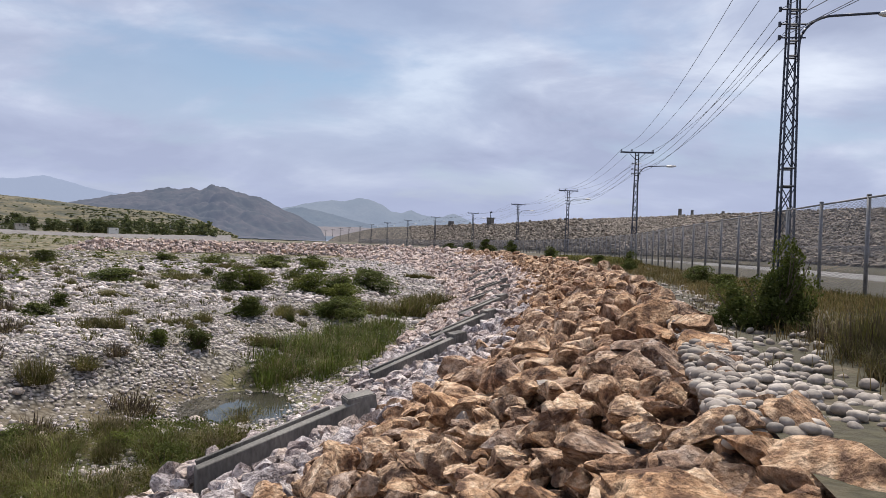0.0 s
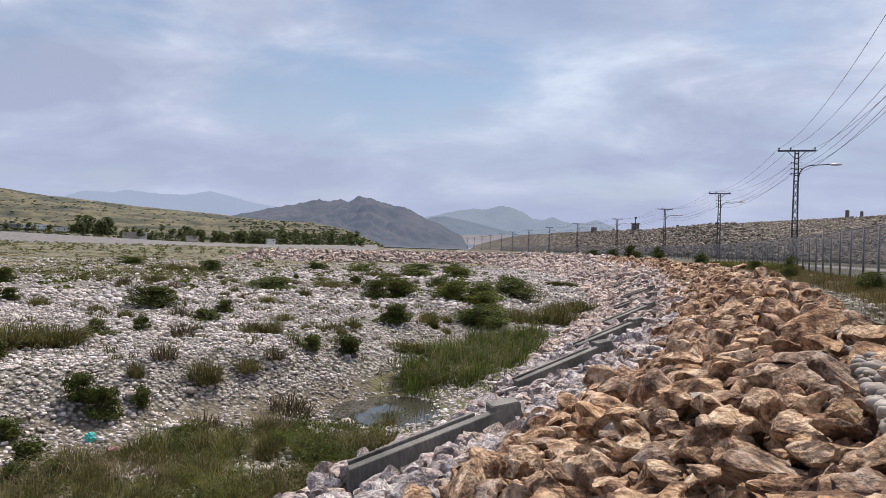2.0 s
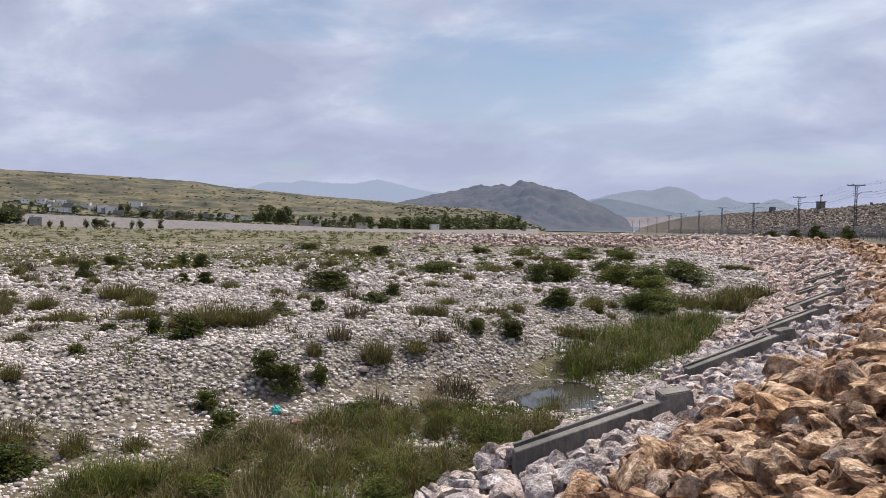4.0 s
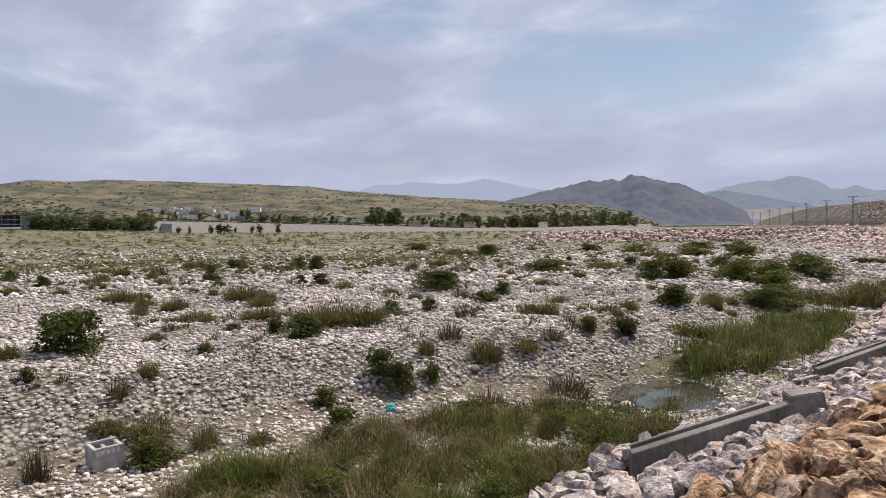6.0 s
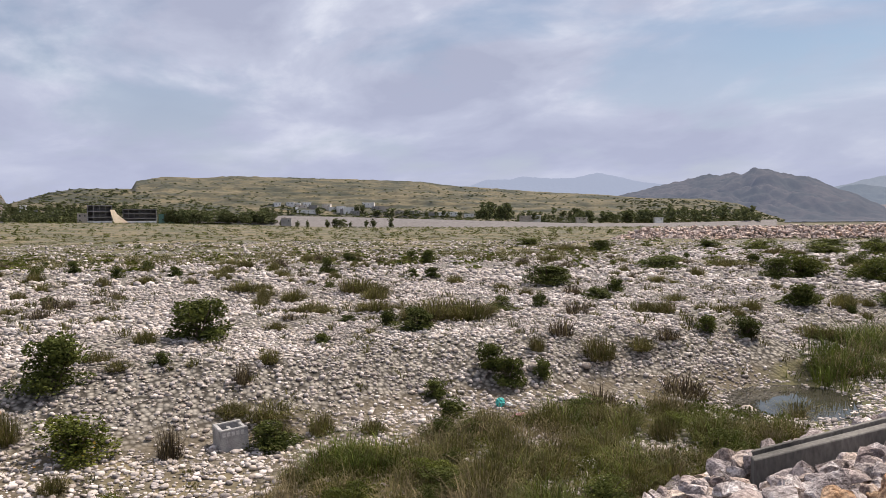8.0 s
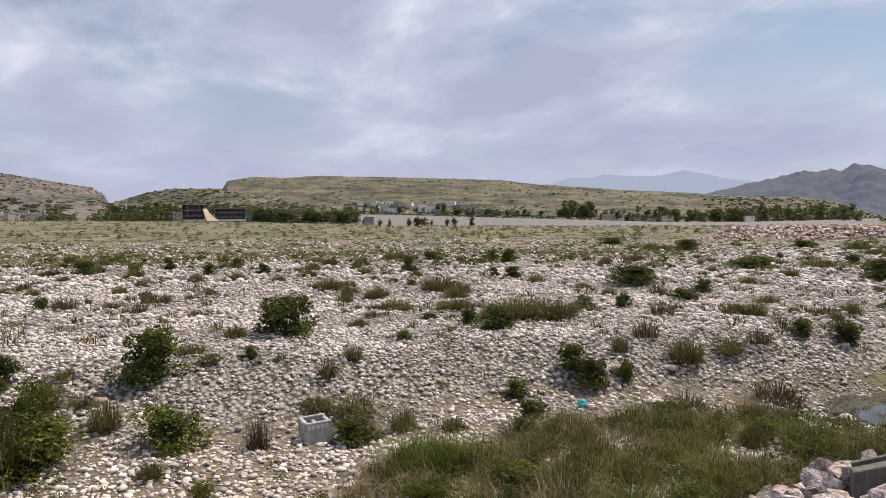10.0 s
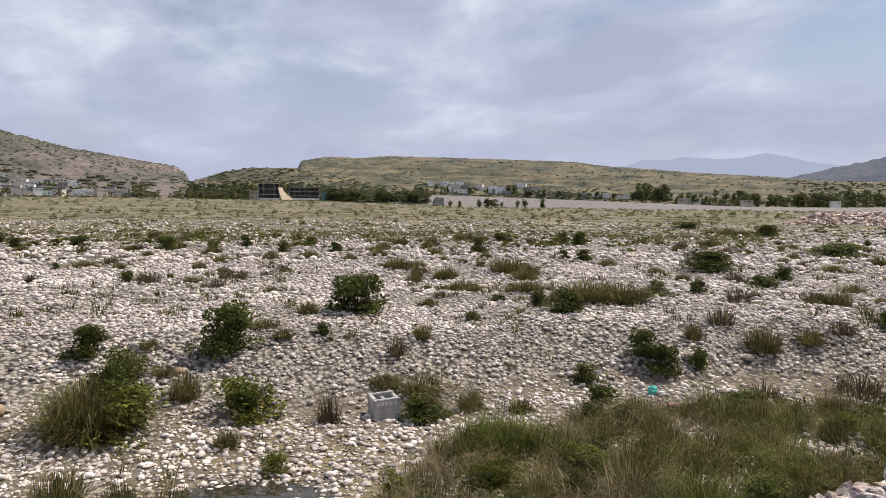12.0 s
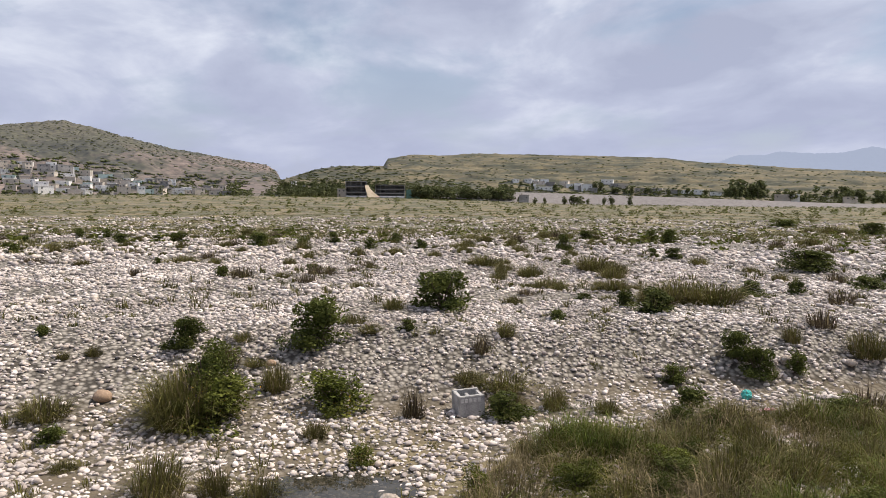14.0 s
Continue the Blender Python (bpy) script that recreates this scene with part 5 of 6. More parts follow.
for _ in range(270):
    d, a = math.sqrt(rng.uniform(17 ** 2, 80 ** 2)), radians(rng.uniform(4, 92))
    x, y = -d * math.sin(a), d * math.cos(a)
    if wobble(x, y, 8.0, 16) + 0.5 * wobble(x, y, 3.0, 18) < np.interp(d, [17, 40, 70], [0.25, -0.1, -0.5]) or float(toe_distance(x, y)) < 5:
        continue
    w = rng.uniform(0.3, 0.85) * (1 + d / 80)
    plant(dry_tufts if rng.random() < 0.2 else tufts if rng.random() < 0.75 else small_shrubs, x, y, w, w * rng.uniform(0.5, 0.9), "small tuft of weeds among pale cobbles", "tuft", "small tufts over the gravel bar")

# unnumbered small growth over the bar: stuff
def scatter(n, r0, r1, a0=-6, a1=96):
    rr, aa = np.sqrt(rng.uniform(r0 ** 2, r1 ** 2, n)), np.radians(rng.uniform(a0, a1, n))
    x, y = -rr * np.sin(aa), rr * np.cos(aa)
    keep = x < np.interp(y, TOE[:130, 1], TOE[:130, 0]) - 0.3
    return x[keep], y[keep]


def grass_stuff(name, x, y, per, h0, h1, radius, width, material, label):
    """Tufts at x, y: blades fan out from each, taller and shorter in patches."""
    n = len(x)
    patchy = np.interp(wobble(x, y, 1.1, 51) + 0.6 * wobble(x, y, 0.5, 52), [-0.8, 0.8], [0.45, 1.35])
    k = np.repeat(np.arange(n), per)
    a, d = rng.uniform(0, 6.28, n * per), radius * np.sqrt(rng.random(n * per)) * np.repeat(rng.uniform(0.6, 1.4, n), per)
    px, py = x[k] + d * np.cos(a), y[k] + d * np.sin(a)
    h = np.repeat(rng.uniform(h0, h1, n) * patchy, per) * rng.uniform(0.5, 1.1, n * per)
    out = np.stack([np.cos(a), np.sin(a)], 1) * (h * rng.uniform(0.15, 1.25, n * per))[:, None]
    p = np.stack([px, py, bed_z(px, py) - 0.02], 1)
    ob = new(name, raw(name, *blades(p, h, out, np.full(n * per, width), 5, 0.95), material))
    return tagged(ob, label, "grass", kind="stuff")


def inside(poly, n):
    """Random places in a polygon."""
    q = np.array(poly)
    p = rng.uniform(q.min(0), q.max(0), (n, 2))
    hit = np.zeros(n, bool)
    for (ax, ay), (bx, by) in zip(q, np.roll(q, -1, 0)):
        cross = ((ay > p[:, 1]) != (by > p[:, 1])) & (p[:, 0] < (bx - ax) * (p[:, 1] - ay) / (by - ay + 1e-9) + ax)
        hit ^= cross
    return p[hit, 0], p[hit, 1]


FIELD = [(-10.9, 7.5), (-11.5, 10.4), (-10.5, 14.4), (-9.3, 17.5), (-7.9, 19.3), (-6.2, 19.8), (-4.6, 19.4), (-4.9, 15.3), (-5.8, 12.3), (-6.2, 5.9), (-8.4, 5.4)]
REEDS = [(-6.2, 25.3), (-6.5, 30.1), (-5.2, 39.4), (-2.3, 42.1), (-2.4, 37.8), (-3.2, 30.6), (-4.0, 26.0)]
x, y = inside(FIELD, 3200)
keep = (((x + 6.2) / 2.5) ** 2 + ((y - 21.4) / 3.5) ** 2 > 1) & (wobble(x, y, 1.6, 9) + 0.5 * wobble(x, y, 0.6, 10) > -0.35)
x, y = x[keep], y[keep]
pick = wobble(x, y, 1.8, 12) + rng.normal(0, 0.25, len(x))
grass_stuff("channel_grass", x[pick > -0.25], y[pick > -0.25], 22, 0.22, 0.62, 0.20, 0.007, M_BLADE, "rank olive-green grass in the damp channel")
grass_stuff("channel_dry_grass", x[pick <= 0.0], y[pick <= 0.0], 14, 0.25, 0.75, 0.2, 0.006, M_STRAW, "dry straw grass in the damp channel")
grass_stuff("channel_reeds", x[pick > 0.45], y[pick > 0.45], 20, 0.35, 0.8, 0.2, 0.007, M_REED, "fresh green reeds in the damp channel")
x, y = inside(REEDS, 1500)
w = wobble(x, y, 1.7, 23) + 0.5 * wobble(x, y, 0.7, 24) > -0.45
x, y = x[w] + rng.normal(0, 0.35, w.sum()), y[w] + rng.normal(0, 0.5, w.sum())
grass_stuff("pool_reeds", x, y, 18, 0.3, 1.2, 0.3, 0.011, M_REED, "tall green reeds beside the pool")
x, y = inside(REEDS, 420)
grass_stuff("pool_dry_reeds", x, y, 12, 0.5, 1.2, 0.3, 0.010, M_STRAW, "dry straw among the reeds")
x, y = scatter(900, 11, 30)
grass_stuff("bar_weeds", x[wobble(x, y, 4.0, 15) > 0.1], y[wobble(x, y, 4.0, 15) > 0.1], 26, 0.08, 0.26, 0.13, 0.009, M_BLADE, "small weeds between the cobbles")
x, y = scatter(2600, 24, 75)
w = wobble(x, y, 8.0, 16) + 0.6 * wobble(x, y, 3.0, 18) > -0.1
grass_stuff("bar_weeds_beyond", x[w], y[w], 26, 0.15, 0.5, 0.19, 0.012, M_BLADE, "low grass on the gravel bar")
x, y = scatter(3600, 50, 105, 2)
w = wobble(x, y, 14.0, 17) + np.interp(gravel_reach(x, y), [55, 100], [-0.5, 0.9]) > 0.0
grass_stuff("plain_grass", x[w], y[w], 13, 0.18, 0.5, 0.9, 0.05, M_PLAIN, "olive scrub grass covering the plain")


def clumps_stuff(name, x, y, lo, hi, low, leaves, leaf, seed, material, label):
    """Many small bushes in one mesh: sizes lo to hi in metres, low: height to width."""
    v, f = leaf_cloud(leaves, leaf, seed, 12)
    k = len(x)
    s = lo + (hi - lo) * rng.random(k) ** 1.7
    turn = rng.uniform(0, 6.28, k)
    c, q = np.cos(turn)[:, None], np.sin(turn)[:, None]
    vx, vy = v[None, :, 0] * c - v[None, :, 1] * q, v[None, :, 0] * q + v[None, :, 1] * c
    vv = np.stack([vx, vy, np.broadcast_to(v[None, :, 2] * low, vx.shape)], -1) * s[:, None, None] + np.stack([x, y, bed_z(x, y) - 0.06 * s], 1)[:, None, :]
    return tagged(new(name, raw(name, vv.reshape(-1, 3), (f[None] + (np.arange(k) * len(v))[:, None, None]).reshape(-1, 4), material)), label, "shrubs", kind="stuff")


x, y = np.concatenate([scatter(260, 58, 110, 4), scatter(700, 110, 280, 4)], 1)
clumps_stuff("plain_shrubs", x, y, 0.7, 2.4, 0.55, 72, 0.20, 77, M_LEAF_YELLOW, "scattered dark shrubs over the plain")
x, y = scatter(3000, 60, 150, 3)
x, y = np.concatenate([(x, y), scatter(4600, 130, 300, 3)], 1)
w = wobble(x, y, 14.0, 17) + 0.6 * wobble(x, y, 5.0, 19) + np.interp(np.hypot(x, y), [60, 80, 110, 300], [-0.3, 0.35, 0.6, 0.25]) - 2.0 * (gravel_reach(x, y) < 60) > 0.0
clumps_stuff("plain_scrub", x[w], y[w], 0.8, 2.6, 0.26, 26, 0.28, 80, M_PLAIN, "low olive scrub in drifts over the plain")
x, y = scatter(2300, 250, 640, 12)
clumps_stuff("far_plain_shrubs", x, y, 1.2, 4.2, 0.42, 28, 0.28, 78, M_LEAF_YELLOW, "far scattered shrubs on the plain")

px, py = inside(FIELD, 75)
for x, y in zip(px, py):
    if ((x + 6.2) / 2.8) ** 2 + ((y - 21.2) / 4.0) ** 2 < 1:
        continue
    if rng.random() < 0.6:
        plant(tufts, x, y, rng.uniform(0.7, 1.3), rng.uniform(0.55, 0.95), "rank olive grass tuft in the damp channel", "grass tuft", "grass tufts in the channel")
    else:
        plant(wide_shrubs[1:], x, y, rng.uniform(0.7, 1.4), rng.uniform(0.4, 0.65), "low leafy green weed in the damp channel", "weed", "leafy weeds in the channel")
# leafy weeds low on the damp ground
x, y = inside(FIELD, 3000)
k = wobble(x, y, 1.5, 21) + np.interp(y, [10, 18], [-0.1, 0.7]) > 0.15
x, y = x[k], y[k]
v, f = leaf_cloud(26, 0.16, 79, 5)
s = rng.uniform(0.25, 0.5, len(x))
vv = v[None] * s[:, None, None] * np.array([1.0, 1.0, 0.8]) + np.stack([x, y, bed_z(x, y)], 1)[:, None, :]
tagged(new("channel_weeds", raw("channel_weeds", vv.reshape(-1, 3), (f[None] + (np.arange(len(x)) * len(v))[:, None, None]).reshape(-1, 4), M_LEAF_YELLOW)), "leafy green weeds in the damp channel", "weeds", kind="stuff")

# verge: dry grass, and bushes along the fence
def on_verge(n, y0, y1, lo, hi):
    """Places between crest (0) and fence (1)."""
    i = rng.uniform(np.interp(y0, CREST[:90, 1], np.arange(90)), np.interp(y1, CREST[:90, 1], np.arange(90)), n)
    q = rng.uniform(lo, hi, n)
    a = np.stack([np.interp(i, np.arange(len(L)), CREST[:, k]) for k in range(2)], 1)
    b = np.stack([np.interp(i, np.arange(len(L)), FENCE[:, k]) for k in range(2)], 1)
    return a * (1 - q)[:, None] + b * q[:, None]


def verge_grass(name, n, y0, y1, lo, hi, per, h0, h1, width, material, label):
    p = on_verge(n, y0, y1, lo, hi)
    p = np.repeat(p, per, 0) + rng.normal(0, 0.12, (n * per, 2))
    a, h = rng.uniform(0, 6.28, n * per), rng.uniform(h0, h1, n * per)
    out = np.stack([np.cos(a), np.sin(a)], 1) * (h * rng.uniform(0.1, 0.6, n * per))[:, None]
    ob = new(name, raw(name, *blades(np.concatenate([p, np.full((len(p), 1), 3.45)], 1), h, out, np.full(len(p), width), 9), material))
    return tagged(ob, label, "grass", kind="stuff")


verge_grass("verge_dry_grass", 3000, -8, 60, 0.16, 1.0, 12, 0.06, 0.26, 0.005, M_GOLD, "dry yellow grass on the verge")
verge_grass("verge_green_grass", 950, -8, 60, 0.2, 1.0, 12, 0.08, 0.32, 0.005, M_BLADE, "green grass on the verge")
verge_grass("verge_far_grass", 900, 55, 170, 0.3, 1.0, 10, 0.2, 0.6, 0.03, M_BLADE, "scrub grass along the far verge")
verge_grass("crest_weeds", 45, 4, 40, 0.05, 0.25, 10, 0.08, 0.25, 0.006, M_STRAW, "sparse dry weeds at the crest")
FENCE_BUSHES = [(4.5, 9.9, 0.85, 1.35), (4.3, 9.8, 0.9, 0.8), (4.1, 10.3, 0.8, 0.7), (4.9, 10.2, 0.7, 0.75), (7.2, 18.9, 0.9, 0.6), (8.3, 24.0, 1.2, 0.7), (9.9, 39.5, 1.0, 1.15), (9.4, 37.6, 1.0, 0.6), (11.2, 53, 1.1, 0.8),
                (13.1, 90, 2.4, 1.4), (13.6, 92.5, 2.0, 1.1), (12.3, 132, 3.0, 2.6), (12.0, 128, 2.4, 1.4), (8.7, 151, 3.2, 2.9), (9.6, 148, 3.0, 1.6), (6.8, 194, 3.4, 2.2), (2.0, 215, 5.0, 1.8)]
for x, y, w, h in FENCE_BUSHES:
    plant(wide_shrubs[:2], x, y, w, h, "dark leafy bush on the verge by the chain-link fence", "bush", "bushes along the fence", 3.43)
for x, y, w, h in [(4.15, 7.2, 0.85, 1.0), (4.5, 7.6, 0.8, 0.8), (3.75, 6.2, 0.6, 0.5)]:
    plant([verge_clump], x, y, w, h, "tall arching dry grass clump on the verge", "grass clump", "grass clumps on the verge", 3.43)
plant(dry_tufts, 4.5, 8.6, 0.7, 0.6, "dry brown tuft beside the grass clump", "dry tuft", "", 3.43)

# ---------------- pools ----------------
def pool(name, cx, cy, rx, ry, z, label, clear=0.0):
    m = bpy.data.materials.get("still_water")
    if m is None:
        m = mat("still_water", (0.034, 0.033, 0.026), (0.058, 0.054, 0.042), 2.5, 0.03, 0.0, 6)
        m.node_tree.nodes["Principled BSDF"].inputs["IOR"].default_value = 1.33
    bm = bmesh.new()
    ring = []
    for k in range(48):
        a = 2 * math.pi * k / 48
        w = 1 + 0.16 * math.sin(3 * a + cx) + 0.10 * math.sin(5 * a + cy)
        ring.append(bm.verts.new((cx + rx * w * math.cos(a), cy + ry * w * math.sin(a), z)))
    bm.faces.new(ring)
    bmesh.ops.triangulate(bm, faces=list(bm.faces))
    if clear:
        m = m.copy()
        m.node_tree.nodes["Principled BSDF"].inputs["Transmission Weight"].default_value = clear
    ob = part(name, bm, m)
    ob.visible_shadow = False
    return tagged(ob, label, "water", kind="structure")


pool("water", -6.3, 22.6, 2.3, 3.0, float(bed_z(-6.3, 22.6)) + 0.28, "small still pool with muddy edges")
pool("water", -11.6, 4.6, 2.0, 2.6, float(bed_z(-11.6, 4.6)) + 0.19, "shallow clear pool over cobbles", 0.5)

# ---------------- the concrete block, litter, odd stones ----------------
def concrete_block():
    root = new("concrete_block")
    root.matrix_world = pose(-14.1, 9.4, float(bed_z(-14.1, 9.4)) - 0.03, 2, -3, 72)
    bm = bmesh.new()
    box(bm, (0.62, 0.09, 0.52), pose(0, -0.26, 0.26), 0.012), box(bm, (0.62, 0.09, 0.52), pose(0, 0.26, 0.26), 0.012)
    box(bm, (0.09, 0.43, 0.52), pose(-0.265, 0, 0.26), 0.012), box(bm, (0.09, 0.43, 0.49), pose(0.265, 0, 0.245), 0.012)
    box(bm, (0.09, 0.43, 0.44), pose(0.0, 0, 0.22), 0.012)
    part("hollow_body", bm, M_BLOCK, root)
    bm = box(bmesh.new(), (0.22, 0.2, 0.30), pose(0.30, 0.42, 0.15, 4, 6, 20), 0.015)
    part("broken_corner", bm, M_BLOCK, root)
    for k in range(5):
        part("stamped_mark", box(bmesh.new(), (0.07, 0.004, 0.09), pose(-0.22 + 0.10 * k, -0.307, 0.42)), M_MARK, root, "faded pale stencil mark")
    return tagged(root, "hollow grey concrete block with broken rim on cobbles", "concrete block")


M_BLOCK = mat("pale_block_concrete", (0.26, 0.255, 0.25), (0.42, 0.41, 0.40), 3.0, 0.9, 0.3, 12)
M_MARK = mat("faded_mark", (0.5, 0.49, 0.47), (0.58, 0.57, 0.55), 4.0, 0.9, 0.0, 8)
concrete_block()
M_TEAL = mat("teal_plastic", (0.03, 0.36, 0.33), (0.06, 0.50, 0.46), 6.0, 0.35, 0.1, 8)
M_PLASTIC = mat("dirty_white_plastic", (0.62, 0.63, 0.62), (0.78, 0.78, 0.77), 6.0, 0.3, 0.1, 8)
M_PINKBAG = mat("faded_pink_plastic", (0.55, 0.22, 0.26), (0.68, 0.36, 0.40), 6.0, 0.5, 0.1, 8)


def crumpled(name, x, y, sx, sy, sz, material, label, seed):
    v, f = ico(3)
    o = Vector((seed, 0, 0))
    v = v * np.array([1 + 0.55 * noise.noise(Vector(q) * 2.2 + o) for q in v])[:, None] * (sx, sy, sz)
    ob = new(name, raw(name, v, f, material))
    ob.matrix_world = pose(x, y, float(bed_z(x, y)) + sz * 0.8 + 0.05, 10, 15, seed * 40)
    return tagged(ob, label, "litter")


crumpled("plastic_bag", -11.5, 15.9, 0.09, 0.12, 0.11, M_TEAL, "crumpled teal plastic bag among cobbles", 3)
crumpled("plastic_bag", -11.3, 16, 0.08, 0.10, 0.05, M_PLASTIC, "torn white plastic bag among cobbles", 4)
crumpled("plastic_bag", -10.5, 15.3, 0.16, 0.10, 0.04, M_PINKBAG, "faded pink plastic scrap on stones", 5)
bm = rod(bmesh.new(), (0, 0, 0), (0, 0, 0.2), 0.045, sides=12)
rod(bm, (0, 0, 0.2), (0, 0, 0.27), 0.045, 0.016, 12)
rod(bm, (0, 0, 0.27), (0, 0, 0.30), 0.018, sides=12)
bottle = part("plastic_bottle", bm, M_PLASTIC, None, "", True)
bottle.matrix_world = pose(-16.8, 4.8, float(bed_z(-16.8, 4.8)) + 0.1, 62, 0, -40)
tagged(bottle, "white plastic bottle lying on the cobbles", "bottle")
M_ORANGE = mat("orange_stone", (0.24, 0.16, 0.105), (0.34, 0.24, 0.165), 4.0, 0.8, 0.2, 9)
for x, y, r, mt, lb in [(-18.4, 2.2, 0.22, M_ORANGE, "rounded orange-brown stone on the silt"), (-9.1, 17.2, 0.16, M_PALE, "white stone at the grass edge"), (-6.5, 20.1, 0.2, M_PALE, "pale stone at the edge of the pool"),
                        (-12.1, 18.4, 0.17, M_PALE, "large white cobble on the bar"), (-11.1, 5.8, 0.2, M_PALE, "white stone in the shallow pool"), (-11.2, 19.9, 0.15, M_PALE, "white cobble on the bar"),
                        (-18.2, 6.1, 0.13, M_ORANGE, "brown cobble beside a shrub"), (-17.1, 3.1, 0.15, M_PALE, "pale flat cobble on the silt")]:
    v, f = PEBBLE[2]
    ob = new("stone", raw("stone", v * (r * 1.2, r, r * 0.7), f, mt, True))
    ob.matrix_world = pose(x, y, float(bed_z(x, y)) + r * 0.45, 5, 8, x * 50)
    tagged(ob, lb, "stone")

# ---------------- on the dam ----------------
def on_dam(az):
    """The place on the dam's top edge at a bearing to the left of +y."""
    b = np.degrees(np.arctan2(-DAM_TOP[:, 0], DAM_TOP[:, 1]))
    return [float(np.interp(az, b[60:], DAM_TOP[60:, k])) for k in range(3)]


x, y, z = on_dam(-3.58)
tower = new("guard_post")
tower.matrix_world = pose(x, y, z - 0.1, 0, 0, 8)
bm = box(bmesh.new(), (2.2, 2.2, 2.4), pose(0, 0, 1.2), 0.03)
part("cabin", bm, M_CONCRETE, tower)
bm = box(bmesh.new(), (2.8, 2.8, 0.22), pose(0, 0, 2.5), 0.03)
part("roof_slab", bm, M_CONCRETE, tower)
bm = rod(bmesh.new(), (0, 0, 2.6), (0, 0, 4.4), 0.16, 0.12, 8)
box(bm, (0.75, 0.4, 0.55), pose(0.12, 0, 4.5, 0, -18, 0), 0.04)
part("floodlight_post", bm, M_MAST, tower, "dark floodlight on a short post")
tagged(tower, "small concrete guard post with a floodlight on the dam", "guard post")
for az, w, h in ((-17.62, 0.75, 1.5), (-18.47, 0.6, 1.1), (-2.0, 1.0, 1.0), (-6.6, 0.8, 0.9), (-8.4, 0.6, 0.6), (-20.6, 0.6, 0.6), (-24.0, 0.7, 0.5), (-0.55, 2.6, 1.9)):
    x, y, z = on_dam(az)
    bm = box(bmesh.new(), (w, w * 0.8, h + 0.4), pose(0, 0, (h - 0.4) / 2), 0.04)
    for v in bm.verts:
        if v.co.z > h - 0.3:
            v.co.x *= 0.86
            v.co.y *= 0.86
    ob = part("marker_block", bm, M_CONCRETE)
    ob.matrix_world = pose(x, y, z, 0, 0, az)
    tagged(ob, "weathered concrete marker block on top of the dam", "marker block", "marker blocks on the dam")

# ---------------- far shore: gravel bank, trees, houses ----------------
def polar(az, d):
    return -d * math.sin(radians(az)), d * math.cos(radians(az))


BANK = spline([(60, 640, 0.2, 0.6), (56, 640, 0.05, 0.58), (53, 640, -0.12, 0.58), (46.6, 640, -0.30, 0.42), (37, 640, -0.36, 0.12), (28.7, 650, -0.42, -0.12), (22, 660, -0.40, -0.08), (16, 700, -0.3, 0.1)], 10)
low = np.array([(*polar(a, d), EYE + d * math.tan(radians(lo)) - 0.5) for a, d, lo, hi in BANK])
high = np.array([(*polar(a, d + 30), EYE + (d + 30) * math.tan(radians(hi))) for a, d, lo, hi in BANK])
M_FARBANK = mat("far_gravel_bank", (0.13, 0.118, 0.116), (0.19, 0.176, 0.172), 0.35, 0.95, 0.4, 5)
tagged(loft("far_embankment", low, high, 8, M_FARBANK), "long grey gravel embankment on the far shore", "embankment", kind="structure")

M_CROWN = leafy("far_tree_leaf", (0.062, 0.076, 0.030), (0.140, 0.150, 0.066))


def make_tree(seed, tall):
    root = new("tree")
    r = random.Random(seed)
    bm = bmesh.new()
    rod(bm, (0, 0, -0.05), (0.01, 0, 0.45), 0.035, 0.022, 7)
    for _ in range(5):
        a = r.uniform(0, 6.28)
        rod(bm, (0, 0, r.uniform(0.25, 0.45)), (0.2 * math.cos(a), 0.2 * math.sin(a), r.uniform(0.5, 0.8)), 0.016, 0.006, 5)
    part("trunk", bm, M_TWIG, root)
    v, f = leaf_cloud(330, 0.17, seed, 17)
    v[:, 2] = 0.05 + 0.95 * v[:, 2]
    mesh_part("crown", raw("crown", v * (tall, tall, 1), f, M_CROWN), root)
    return root


trees = [make_tree(600 + k, t) for k, t in enumerate((1.0, 0.85, 0.7, 1.2))]


def far_place(az, d, el=None):
    """A place on the far shore at a bearing: what is seen high up stands where the hillside reaches that height."""
    x, y = polar(az, d)
    if el is not None and el > 0.3:
        for far in np.arange(d, 1080, 4.0):
            z = terrain_z(az, far, ("green_plateau", "low_green_hill"))
            if z >= EYE + far * math.tan(radians(el)):
                return *polar(az, far), z
    return x, y, (EYE + d * math.tan(radians(el))) if el is not None else float(bed_z(x, y))


def far_tree(az, d, el, h, label="dark-green tree on the far shore"):
    x, y, z = far_place(az, d, el)
    plant(trees, x, y, h * rng.uniform(0.9, 1.4), h, label, "tree", "trees on the far shore", z - 0.5)


for az, el, h in ((36.3, 0.40, 13), (36.9, 0.38, 12), (35.8, 0.36, 14), (35.4, 0.36, 12), (37.5, 0.42, 10), (39.0, 0.45, 8), (40.2, 0.5, 9), (41.5, 0.5, 8), (43.0, 0.55, 9), (44.2, 0.55, 8), (45.3, 0.6, 9)):
    far_tree(az, 690, el - 0.1, h)
for k in range(46):
    far_tree(rng.uniform(53.5, 60.8), rng.uniform(630, 660), rng.uniform(0.05, 0.25), rng.uniform(6, 11))
for k in range(12):
    far_tree(rng.uniform(45.5, 54), rng.uniform(700, 730), rng.uniform(0.6, 1.1), rng.uniform(5, 10))
for az in (49.1, 48.6, 48.2, 47.4, 46.2, 45.6, 50.6, 51.4, 52.4, 44.3):
    far_tree(az, 622, -0.28, rng.uniform(5, 11), "tree standing before the gravel embankment")
